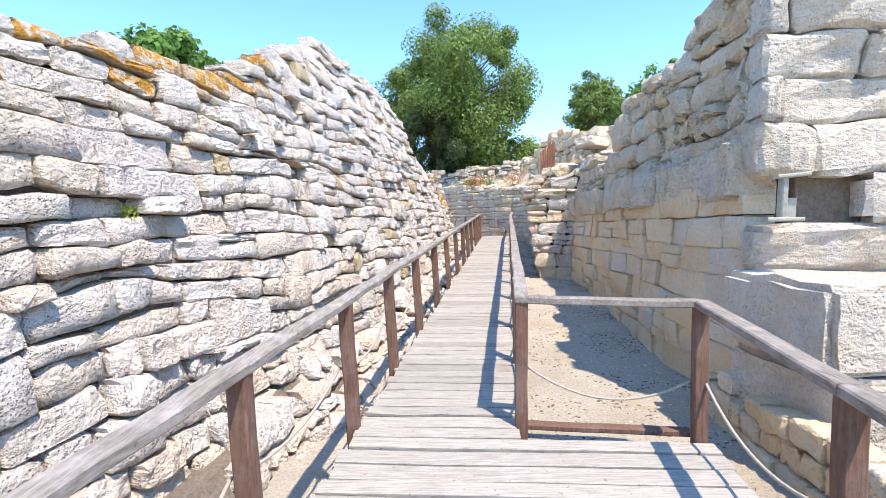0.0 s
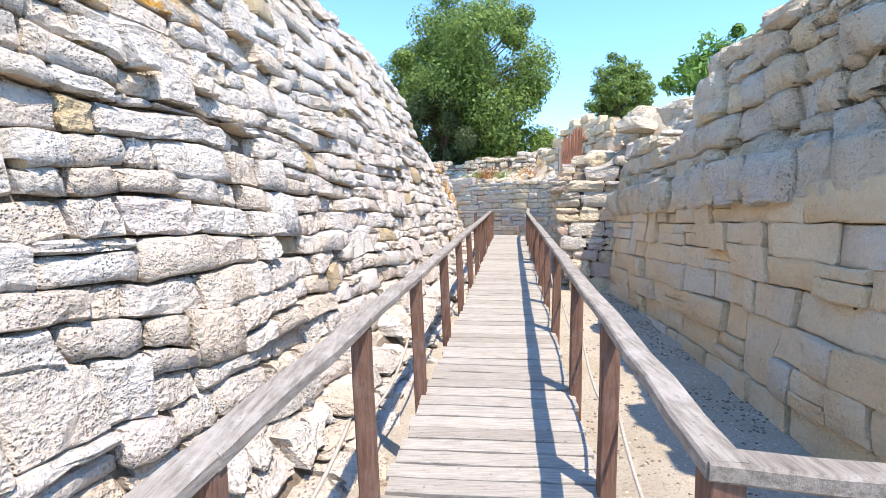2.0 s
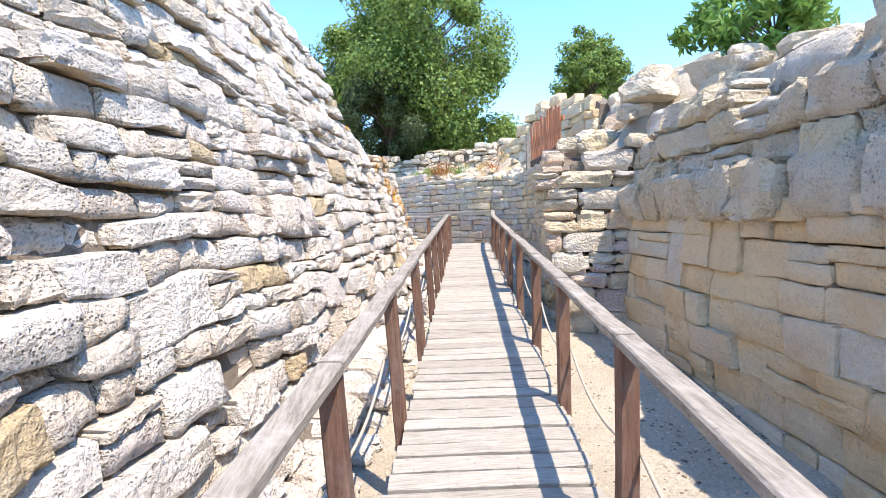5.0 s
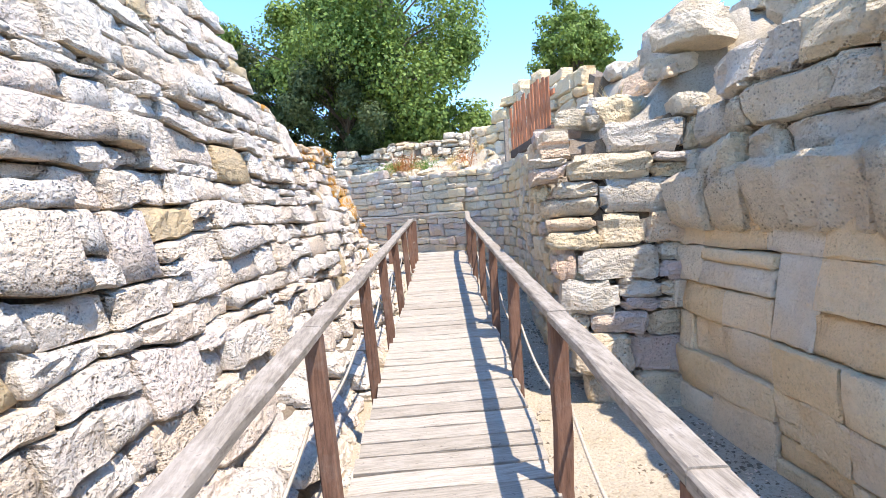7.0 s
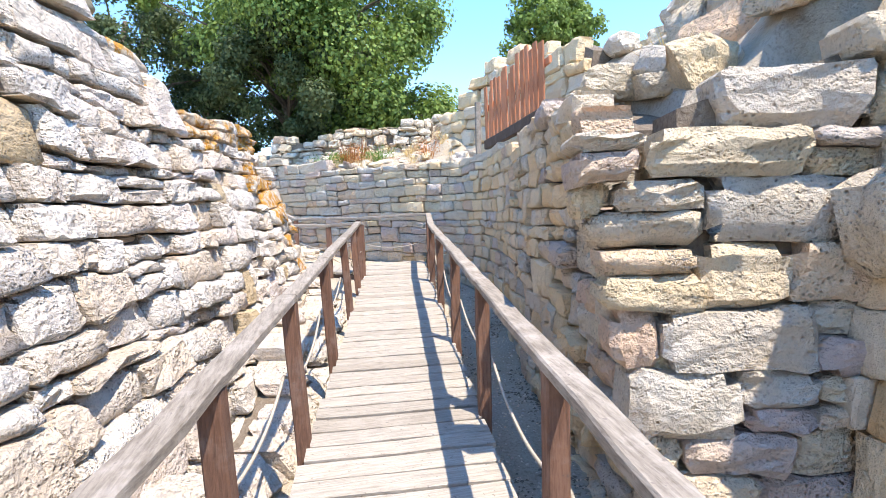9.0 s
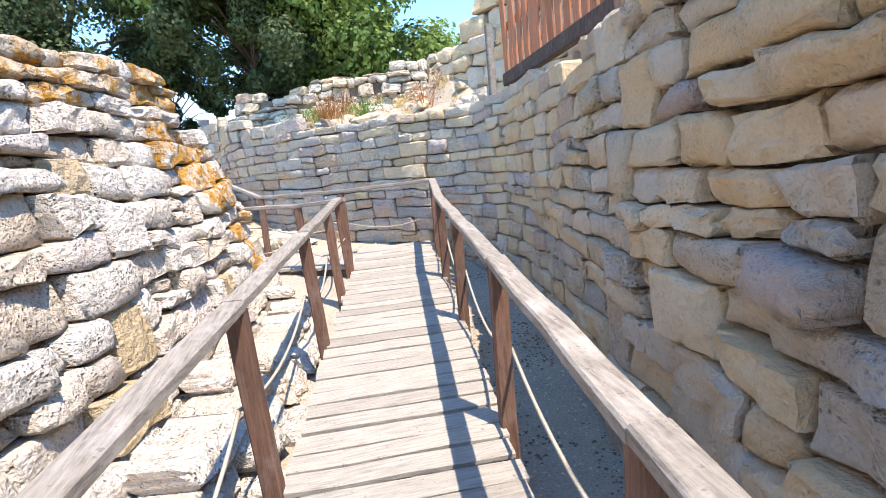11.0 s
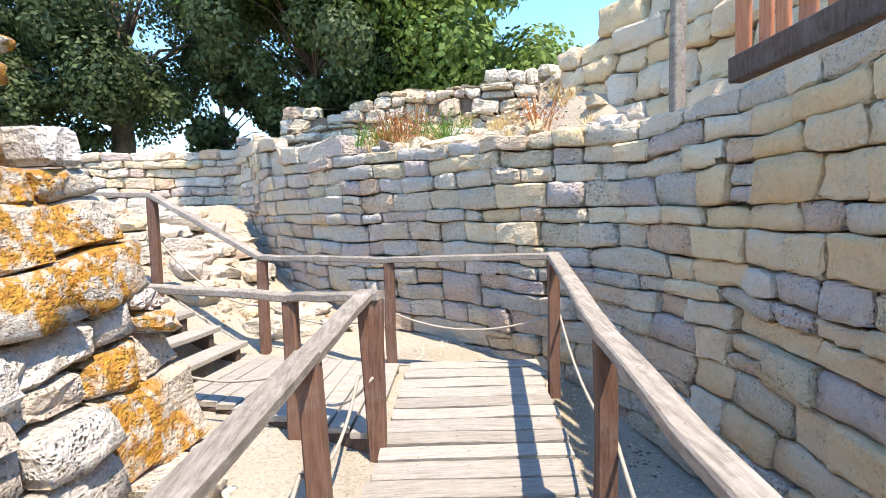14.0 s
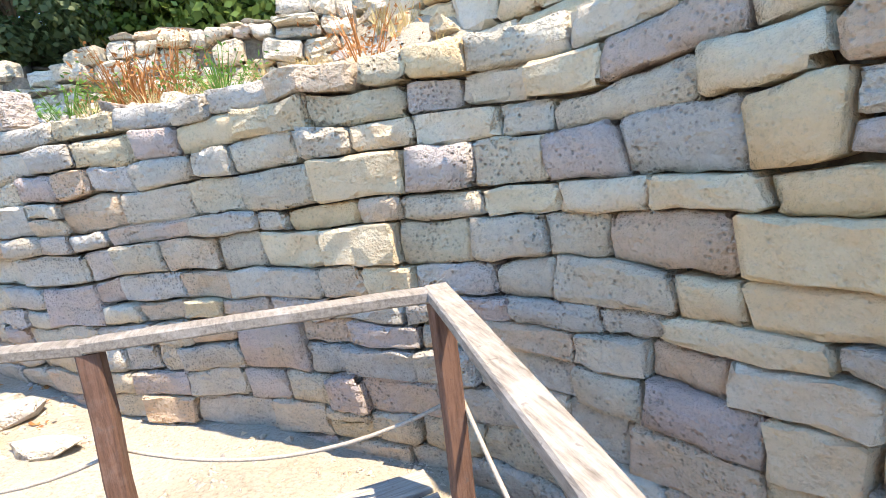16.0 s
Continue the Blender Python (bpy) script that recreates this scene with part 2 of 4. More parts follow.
def tube(bm, pts, radii, sides=6):
    """A round limb or rope through points."""
    rings = []
    for i, p in enumerate(pts):
        d = (Vector(pts[min(i + 1, len(pts) - 1)]) - Vector(pts[max(i - 1, 0)])).normalized()
        s = d.cross(Vector((0.31, 0.2, 0.93))).normalized()
        u = s.cross(d)
        r = radii[i] if isinstance(radii, (list, tuple)) else radii
        rings.append([bm.verts.new(Vector(p) + (s * math.cos(6.2832 * k / sides) + u * math.sin(6.2832 * k / sides)) * r) for k in range(sides)])
    for r, q in zip(rings, rings[1:]):
        for i in range(sides):
            bm.faces.new((r[i], r[(i + 1) % sides], q[(i + 1) % sides], q[i]))
    bm.faces.new(rings[0][::-1])
    bm.faces.new(rings[-1])


def fbm(x, y, z=0.0):
    return noise.fractal(Vector((x, y, z)), 0.9, 2.0, 4)


def stone_block(lo, hi, seed, worn=0.04, rough=0.02):
    """A free-standing rough block between two corners, with worn edges."""
    bm = bmesh.new()
    lo, hi = Vector(lo), Vector(hi)
    bmesh.ops.create_cube(bm, size=1.0)
    bmesh.ops.transform(bm, matrix=Matrix.Translation((lo + hi) / 2) @ Matrix.Diagonal((*(hi - lo), 1)), verts=bm.verts)
    bmesh.ops.bevel(bm, geom=bm.edges[:], offset=worn, segments=2, affect="EDGES")
    bmesh.ops.subdivide_edges(bm, edges=[e for e in bm.edges if e.calc_length() > 0.3], cuts=3, use_grid_fill=True)
    for v in bm.verts:
        v.co += Vector((fbm(v.co.x * 4, v.co.y * 4, v.co.z * 4 + seed), fbm(v.co.y * 4, v.co.z * 4 + 9, v.co.x * 4 + seed), fbm(v.co.z * 4, v.co.x * 4, v.co.y * 4 + 5 + seed))) * rough
    return bm


# ---- walls of stones ----
class Line:
    """A plan line with arc length; face_right: the face looks to the right of its direction."""

    def __init__(self, pts, face_right=True, batter=0.0, z0=0.0):
        self.p = np.array(pts, float)
        self.s = np.concatenate([[0], np.cumsum(np.hypot(*np.diff(self.p, axis=0).T))])
        self.sign, self.batter, self.z0 = (1 if face_right else -1), batter, z0
        fine = np.linspace(0, self.s[-1], 400)
        xy = np.c_[np.interp(fine, self.s, self.p[:, 0]), np.interp(fine, self.s, self.p[:, 1])]
        d = np.gradient(xy, axis=0)
        k = np.ones(15) / 15
        d = np.c_[np.convolve(np.pad(d[:, 0], 7, "edge"), k, "valid"), np.convolve(np.pad(d[:, 1], 7, "edge"), k, "valid")]
        d /= np.linalg.norm(d, axis=1)[:, None]
        self.f, self.n = fine, self.sign * np.c_[d[:, 1], -d[:, 0]]

    def at(self, s, z, d=0.0):
        x, y = np.interp(s, self.s, self.p[:, 0]), np.interp(s, self.s, self.p[:, 1])
        nx, ny = np.interp(s, self.f, self.n[:, 0]), np.interp(s, self.f, self.n[:, 1])
        e = d - (self.batter(s) if callable(self.batter) else self.batter) * (z - self.z0)
        return (x + nx * e, y + ny * e, z)

    def s_of_y(self, y):
        return float(np.interp(y, self.p[:, 1], self.s))


LATTICE = np.random.RandomState(4).uniform(-1, 1, (6, 64, 64))


def ripple(x, y, layer):
    """Smooth value noise over a plane, -1 to 1."""
    x, y = np.asarray(x, float) + 17.3, np.asarray(y, float) + 23.7
    i, j = np.floor(x).astype(int), np.floor(y).astype(int)
    f, g = x - i, y - j
    f, g = f * f * (3 - 2 * f), g * g * (3 - 2 * g)
    t = LATTICE[layer]
    a, b = t[i % 64, j % 64], t[(i + 1) % 64, j % 64]
    c, d = t[i % 64, (j + 1) % 64], t[(i + 1) % 64, (j + 1) % 64]
    return (a * (1 - f) + b * f) * (1 - g) + (c * (1 - f) + d * f) * g


NU, NV = 7, 5
RIM = list(range(NU)) + [r * NU + NU - 1 for r in range(1, NV)] + [(NV - 1) * NU + c for c in range(NU - 2, -1, -1)] + [r * NU for r in range(NV - 2, 0, -1)]
FRONT = [(r * NU + c, r * NU + c + 1, (r + 1) * NU + c + 1, (r + 1) * NU + c) for r in range(NV - 1) for c in range(NU - 1)]
SIDES = [(RIM[i], NU * NV + i, NU * NV + (i + 1) % len(RIM), RIM[(i + 1) % len(RIM)]) for i in range(len(RIM))]


def stone_mesh(line, q, style, rng):
    """One stone between four corners (s, z): a broad uneven face, chipped edges, a wavering outline and its sides.
    style: gap, worn edge, bulge, roughness, depth, jut, waver of the joints, swell of the whole wall.
    Returns points, faces and which faces are flat."""
    gap, worn, bulge, rough, depth, jut, waver, swell = style
    (s0, z0), (s1, z1), (s2, z2), (s3, z3) = q          # lower left, lower right, upper right, upper left
    L, H = max(0.05, s1 - s0), max(0.03, (z3 + z2 - z0 - z1) / 2)
    nr = np.random.RandomState(rng.randrange(1 << 30))
    cu, cv = min(0.2, worn * rng.uniform(0.7, 1.4) / L), min(0.28, worn * rng.uniform(0.7, 1.3) / H)
    u0 = np.array([gap / L, cu, rng.uniform(0.25, 0.38), rng.uniform(0.45, 0.56), rng.uniform(0.63, 0.76), 1 - cu, 1 - gap / L])
    v0 = np.array([gap / H, cv, rng.uniform(0.4, 0.62), 1 - cv, 1 - gap / H])
    u, v = np.meshgrid(u0, v0)
    edge_u, edge_v = np.zeros((NV, NU), bool), np.zeros((NV, NU), bool)
    edge_u[:, [0, -1]] = True
    edge_v[[0, -1], :] = True
    for r in (0, -1):
        for c in (0, -1):
            k = rng.uniform(0.1, 0.9) if rng.random() < 0.8 else rng.uniform(1.0, 2.0)
            u[r, c] += cu * k * (1 if c == 0 else -1)
            v[r, c] += cv * k * (1 if r == 0 else -1)
    ju, jv = min(0.03, 0.012 / L), min(0.07, 0.008 / H)
    u += nr.uniform(-1, 1, u.shape) * np.where(edge_u, 0.5 * ju, 1.5 * ju)
    v += nr.uniform(-1, 1, v.shape) * np.where(edge_v, 0.5 * jv, 1.5 * jv)
    s = (1 - v) * ((1 - u) * s0 + u * s1) + v * ((1 - u) * s3 + u * s2)
    z = (1 - v) * ((1 - u) * z0 + u * z1) + v * ((1 - u) * z3 + u * z2)
    d = rng.uniform(-jut, jut) * (2.2 if rng.random() < 0.12 else 1.0) + bulge * (rng.uniform(-1, 1) * (u - 0.5) + rng.uniform(-0.3, 1) * (v - 0.5))
    d = d + rough * (nr.uniform(-0.8, 0.8, u.shape) + ripple(s * 9, z * 11, 2)) + swell * (ripple(s * 1.1, z * 1.3, 3) + 0.5 * ripple(s * 2.7, z * 3.1, 4))
    d = d - np.where(edge_u | edge_v, bulge * nr.uniform(0.5, 1.4, u.shape), 0.0)
    sw = s + waver * (ripple(s * 3.1, z * 4.3, 0) + 0.5 * ripple(s * 9, z * 11, 1))
    zw = z + waver * (0.9 * ripple(s * 3.7, z * 4.1, 1) + 0.45 * ripple(s * 11, z * 9, 0))
    a = np.c_[sw.ravel(), zw.ravel(), d.ravel()]
    back = a[RIM].copy()
    back[:, 2] = -depth
    a = np.r_[a, back]
    x, y, z = line.at(a[:, 0], a[:, 1], a[:, 2])
    faces = FRONT + SIDES
    if line.sign < 0:
        faces = [f[::-1] for f in faces]
    facet = rng.random() < 0.6
    return np.c_[x, y, z], faces, [facet] * len(FRONT) + [True] * len(SIDES)


def stone_wall(name, line, zb, zt, courses, lengths, style, material, label, seed, near=(0, 0), thick=0.55, slope=0.0,
               wave=0.05, special=None, split=0.0, drop=0.0, keep=None, inset=0.075, core_from=0.0, core_to=None, jog=0.006, start=None, tall=None, core_drop=0.4, limit=300, end=None, fresh=None):
    """A wall: a core with its own thickness and course upon course of stones. zb, zt: foot and top by arc length.
    near: the stretch of the plan line whose stones are parts; the rest is one joined mesh."""
    rng = random.Random(seed)
    S = line.s[-1]
    first = style(0.0) if callable(style) else style
    inset = max(inset, min(first[4] - 0.05, 0.045 + first[5] + first[7]))
    n = max(3, int(S / 0.3))
    ss = np.linspace(core_from, S if core_to is None else core_to, n + 1)
    verts, faces = [], []
    for s in ss:
        b, t = zb(s), max(zb(s) + 0.05, zt(s) - 0.14)
        for z, d in ((b - core_drop, -inset), (t, -inset), (t, -thick), (b - core_drop, -thick - 0.3)):
            verts.append(line.at(s, z, d + 0.0))
    for i in range(n):
        for j in range(4):
            a, b = 4 * i + j, 4 * i + (j + 1) % 4
            f = (a, a + 4, b + 4, b)
            faces.append(f if line.sign > 0 else f[::-1])
    faces += [(0, 1, 2, 3), (4 * n + 3, 4 * n + 2, 4 * n + 1, 4 * n)]
    wall = tagged(new(name, mesh_of(name, verts, faces, M_JOINT)), label, "wall", kind="structure")
    allv, allf, soft, made = [], [], [], 0
    lo = min(zb(s) for s in ss) - slope * S - 0.2 if start is None else start
    hi = max(zt(s) for s in ss) + 0.3
    z = lo
    levels = [lo]
    while z < hi:
        z += rng.uniform(*courses)
        levels.append(z)

    def level(k, s):
        return levels[k] + slope * s + wave * noise.noise(Vector((s * 0.45, k * 0.35 + seed, 1.7))) + 0.4 * wave * noise.noise(Vector((s * 2.3, k * 0.9, seed + 4.0)))

    ahead = []
    for k in range(len(levels) - 2):
        taken, ahead = sorted(ahead), []
        s = -rng.uniform(0, 0.3)
        while s < S:
            nxt = next((iv for iv in taken if iv[1] > s + 0.001), None)
            if nxt and nxt[0] <= s + 0.06:
                s = nxt[1]
                continue
            lo_l, hi_l = lengths(max(0, s)) if callable(lengths) else lengths
            e = s + rng.uniform(lo_l, hi_l) * (1.35 if rng.random() < 0.15 else 1.0)
            if nxt and e > nxt[0] - 0.13:
                e = nxt[0]
            a, b = max(0, s), min(S, e)
            if b - a > 0.07:
                up = 1
                if tall and b - a > 0.34 and rng.random() < tall(a) and level(k + 2, (a + b) / 2) < zt((a + b) / 2) - 0.03:
                    up = 2
                    ahead.append((a, b))
                sl = rng.uniform(-1, 1) * (0.016 if wave < 0.06 else 0.035)
                j0, j1 = jog * rng.uniform(-1, 1), jog * rng.uniform(-1, 1)
                if end:
                    b = min(b, end(level(k, a)) + rng.uniform(-0.02, 0.02))
                    if b - a < 0.08:
                        break
                q = [(a, level(k, a) + j0), (b, level(k, b) + j0), (b + sl, level(k + up, b) + j1), (a + sl * 0.5, level(k + up, a) + j1)]
                mid, ztop, zlow = (a + b) / 2, (q[2][1] + q[3][1]) / 2, (q[0][1] + q[1][1]) / 2
                if ztop - 0.3 * (ztop - zlow) < zt(mid) + rng.uniform(-0.05, 0.04) and ztop > zb(mid) and rng.random() >= drop and (keep is None or keep(mid, ztop)):
                    pieces = [q]
                    if rng.random() < split and ztop - zlow > 0.2:
                        f = rng.uniform(0.35, 0.65)
                        m0, m1 = q[0][1] * (1 - f) + q[3][1] * f, q[1][1] * (1 - f) + q[2][1] * f
                        pieces = [[q[0], q[1], (b, m1), (a, m0)], [(a, m0), (b, m1), q[2], q[3]]]
                    for p in pieces:
                        v, f, flat = stone_mesh(line, p, style(mid) if callable(style) else style, rng)
                        mat = (special(mid, ztop, rng) if special else None) or material
                        if near[0] <= mid <= near[1] and made < limit:
                            made += 1
                            me = mesh_of("stone", v, f, mat)
                            # fresh: warmer underside material that carries bounced light in its colour
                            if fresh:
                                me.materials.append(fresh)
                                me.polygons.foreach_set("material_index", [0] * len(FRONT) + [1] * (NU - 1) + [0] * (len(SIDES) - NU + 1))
                            me.polygons.foreach_set("use_smooth", [not e for e in flat])
                            part("stone", me, mat, wall)
                        else:
                            o = len(allv)
                            allv.extend(v)
                            g_all = [tuple(i + o for i in g) for g in f]
                            k0 = len(FRONT)
                            allf.append((mat, g_all[:k0]))
                            # bottom faces take the warm bounce-light colour
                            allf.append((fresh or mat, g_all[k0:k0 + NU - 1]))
                            allf.append((mat, g_all[k0 + NU - 1:]))
                            soft.extend(not e for e in flat)
            s = e
    if allf:
        mats = []
        me = bpy.data.meshes.new("stones")
        me.from_pydata([tuple(v) for v in allv], [], [g for _, f in allf for g in f])
        idx = []
        for m, f in allf:
            if m not in mats:
                mats.append(m)
                me.materials.append(m)
            idx += [mats.index(m)] * len(f)
        me.polygons.foreach_set("material_index", idx)
        me.polygons.foreach_set("use_smooth", soft)
        me.update()
        ob = new("stones", me)
        ob.parent = wall
        ob["kind"] = "stuff"
    return wall


def curve_of(xs, ys):
    return lambda v: float(np.interp(v, xs, ys))


# ---- the plan ----
def deck_z(y):
    return -0.07 + 0.0565 * y


def deck_c(y):
    return -0.04 + 0.126 * (y - 3.5)


HALF = 0.55

# ---- ground ----
LEFT_Y = [-8, 0, 4, 6, 9, 12, 15, 18, 19.2]
LEFT_X = [-4.7, -2.75, -1.86, -1.3, -0.75, -0.2, 0.3, 0.75, 0.95]
ROUGH = (0.007, 0.032, 0.034, 0.02, 0.26, 0.06, 0.026, 0.03)
DRESSED = (0.0025, 0.018, 0.01, 0.007, 0.26, 0.035, 0.01, 0.06)
WORN = (0.003, 0.05, 0.036, 0.022, 0.28, 0.045, 0.026, 0.08)
SQUARED = (0.005, 0.022, 0.018, 0.01, 0.2, 0.026, 0.022, 0.02)
BOLD = (0.007, 0.034, 0.034, 0.024, 0.28, 0.05, 0.028, 0.05)
ERODED = (0.004, 0.05, 0.045, 0.034, 0.32, 0.065, 0.03, 0.1)
TUMBLED = (0.006, 0.045, 0.04, 0.028, 0.28, 0.06, 0.03, 0.03)
RETAIN = [(2.24, 12.75), (2.46, 13.6), (2.72, 15.0), (3.0, 16.4), (3.25, 17.6), (3.4, 18.6), (3.42, 19.3), (3.34, 19.9), (3.17, 20.45), (2.94, 20.85),
          (2.5, 21.35), (1.93, 21.95), (1.35, 22.42), (0.85, 22.85), (0.2, 23.65), (-0.45, 24.6), (-1.1, 25.8), (-1.6, 26.5)]
RY = [p[1] for p in RETAIN]
RX = [p[0] for p in RETAIN]


def left_x(y):
    return float(np.interp(y, LEFT_Y, LEFT_X))


def right_x(y):
    if y < 4.0:
        return 2.3
    if y < 13.1:
        return 2.4 + 0.085 * (min(y, 12.7) - 4)
    return float(np.interp(y, RY, RX))


def ease(a, b, v):
    t = min(1, max(0, (v - a) / (b - a)))
    return t * t * (3 - 2 * t)


def ground_z(x, y):
    """Trench floor between the walls, the mound behind the left wall, the slope above the retaining wall."""
    yy = min(max(y, -12), 24)
    side = ease(-0.5, 0.5, x - deck_c(yy))
    low_left = float(np.interp(y, [-8, 12, 16, 17.5, 18.6, 20], [0.63, 0.6, 0.42, 0.3, 0.12, 0.06]))
    low_right = float(np.interp(y, [3.3, 4.5, 6, 12, 16, 20, 21], [0.2, 0.3, 0.38, 0.42, 0.5, 0.4, 0.12]))
    floor = deck_z(yy) - low_left * (1 - side) - low_right * side + 0.03 * fbm(x * 0.8, y * 0.8)
    if y > 20.5:
        floor -= 0.08 * ease(20.5, 21, y) * (1 - ease(1.2, 0.5, x))
    z = floor
    lx = left_x(min(y, 19.2))
    if y < 19.0:
        top = float(np.interp(y, [-8, 3, 6, 8, 10, 13.5, 15.2, 19], [2.3, 2.3, 2.6, 3.4, 4.2, 4.1, 2.75, 2.5]))
        z += (top - floor) * ease(1.2, 1.75, lx - x)
    else:
        away = max(0.0, -0.1 - x + 0.0)
        z += min(0.75, 0.45 * away) * ease(19.6, 20.4, y) + 0.13 * max(0, min(y, 26.5) - 21.6) * ease(1.4, -1.5, x)
        z += (2.5 - z) * ease(1.6, 3.5, -x) * (1 - ease(19.2, 20.6, y))
    rx = right_x(y)
    if y < 13.1:
        top = float(np.interp(y, [4.3, 8, 8.5, 12.5], [3.2, 3.1, 2.45, 2.5]))
        hill = top + float(np.interp(y, [8.2, 9, 10.5, 12.5], [0.0, 0.45, 0.75, 1.0])) * ease(0.75, 1.25, x - rx) + 0.2 * ease(0.9, 2.4, x - rx) + 0.6 * ease(2.4, 6, x - rx) + 0.14 * fbm(x, y, 5)
        z += (hill - z) * ease(0.35, 0.6, x - rx) * ease(4.3, 4.7, y)
        z += (3.0 - z) * ease(4, 7, x - rx) * (1 - ease(4.3, 4.7, y))
    elif y <= RY[-1]:
        over = (x - rx) * float(np.interp(y, [19.4, 20.4], [1.0, 0.6]))
        if over > 0.15:
            slope = float(np.interp(y, [12.5, 14, 16, 16.8, 18.5, 20.3, 21.5, 24, 27], [2.45, 2.8, 2.9, 2.6, 2.82, 2.88, 2.92, 3.2, 3.6]))
            slope += 0.16 * min(over, 3.5) + 0.28 * ease(0.6, 3.5, over) + 0.1 * fbm(x * 1.1, y * 1.1, 3)
            slope += 0.6 * ease(3.2, 4.2, x) * ease(21.5, 23.5, y)
            slope += 0.3 * ease(0.5, 2.2, over) * (1 - ease(15.5, 17, y)) + 0.55 * ease(0.8, 1.5, over) * (1 - ease(12.9, 14.2, y))
            slope += 1.15 * ease(4.75, 5.4, x) * ease(14.6, 17.0, y) * (1 - 0.4 * ease(21.5, 23, y))
            z += (slope - z) * ease(0.26, 0.52, over)
    else:
        over = max(0.0, min(1.0, (x + 1.6) / 0.8))
        slope = 3.75 + 0.05 * (min(y, 40) - 26.5) + 0.16 * min(3.5, max(0, x + 1.2)) + 0.12 * fbm(x, y, 3)
        behind = ease(0.3, 0.6, y - 27.4)
        z += (slope - z) * ease(0.1, 0.9, over)
        z += (3.35 - z) * (1 - over) * behind
    far = math.hypot(x, y - 14)
    return z + (3.4 - z) * ease(26, 70, far)


def ground():
    near_x = list(np.arange(-7, 9.01, 0.16))
    near_y = list(np.arange(-5, 34.01, 0.2))
    xs = [-2500, -600, -160, -70, -40, -26, -18, -13, -9.5] + near_x + [11, 14, 18, 26, 40, 70, 160, 600, 2500]
    ys = [-2500, -600, -160, -60, -30, -18, -11, -7.5] + near_y + [36, 39, 44, 52, 64, 90, 170, 600, 2500]
    verts = [(x, y, ground_z(x, y)) for y in ys for x in xs]
    w = len(xs)
    faces = [(j * w + i, j * w + i + 1, j * w + w + i + 1, j * w + w + i) for j in range(len(ys) - 1) for i in range(w - 1)]
    tagged(new("ground", mesh_of("ground", verts, faces, M_GROUND, True)), "pale sandy earth with gravel and dry grass litter", "ground", kind="structure")


ground()

# ---- the walls ----
left_line = Line([(x, y) for x, y in zip(LEFT_X, LEFT_Y)], True, 0.33, 0.0)
left_top = curve_of([left_line.s_of_y(y) for y in (-8, 3, 4, 4.5, 6.1, 7.2, 8.4, 9.3, 10.5, 12.3, 13.5, 14.2, 14.7, 15.2, 16, 16.6, 17.5, 19.3)],
                    [2.95, 3.0, 3.05, 3.15, 3.4, 3.95, 4.45, 5.0, 5.1, 5.05, 5.05, 4.9, 4.45, 3.8, 3.4, 3.2, 3.28, 3.4])


def left_special(s, z, rng):
    y = float(np.interp(s, left_line.s, left_line.p[:, 1]))
    if z > left_top(s) - 0.3 and rng.random() < (0.55 if y < 7 else 0.9) and (y < 7 or y > 15.5):
        return M_LICHEN
    if y > 18.0 and z > 2.2 - (y - 18) * 0.9 and rng.random() < 0.7:
        return M_LICHEN
    if rng.random() < 0.035:
        return M_OCHRE
    return None


def left_keep(s, z):
    y = float(np.interp(s, left_line.s, left_line.p[:, 1]))
    return y < 19.9 - 0.39 * z


ya = left_line.s_of_y(4.2)
stone_wall("wall_left", left_line, lambda s: -1.4 + 0.062 * s, left_top, (0.13, 0.25), (0.2, 0.66), ROUGH, M_PALE,
           "battered dry-stone wall of pale rough limestone", 3, (ya, ya + 5.2), 0.9, 0.012, 0.15, left_special, 0.12, tall=lambda s: 0.06, keep=left_keep,
           core_to=left_line.s_of_y(18.3), inset=0.11, fresh=M_UNDERSIDE)
def left_floor(y):
    return deck_z(y) - float(np.interp(y, [-8, 12, 16, 17.5, 18.6, 20], [0.63, 0.6, 0.42, 0.3, 0.12, 0.06]))


talus_line = Line([(left_x(y) - 0.33 * left_floor(y) + 0.42 + 0.14 * ease(11, 15, y) * (1 - ease(17.8, 18.4, y)) + 0.9 * left_floor(y), y) for y in (1.0, 4.0, 7.0, 9.0, 11.0, 13.0, 15.0, 16.5, 17.6, 18.5)], True, 0.9, 0.0)
talus_y = lambda s: float(np.interp(s, talus_line.s, talus_line.p[:, 1]))
stone_wall("wall_left_footing", talus_line, lambda s: left_floor(talus_y(s)) - 0.05, lambda s: left_floor(talus_y(s)) + 0.42 + 0.12 * math.sin(s * 1.7), (0.12, 0.24), (0.2, 0.5), TUMBLED, M_PALE,
           "tumbled rubble stones at the foot of the dry-stone wall", 9, (1.5, 18), 0.5, 0.05, 0.12, None, 0.0, 0.1, core_drop=0.1, inset=0.2)
end_line = Line([(0.88, 19.15), (-2.6, 19.65)], True, 0.3, 1.2)
stone_wall("wall_left_end", end_line, lambda s: 0.8 + 0.3 * s, lambda s: 2.55 - 0.2 * s, (0.15, 0.26), (0.26, 0.6), ROUGH, M_LICHEN,
           "end of the dry-stone wall with orange lichen", 8, (0, 3.0), 0.5, 0.0, 0.06, keep=lambda s, z: s > 0.33 * z + 0.38, core_from=1.4)

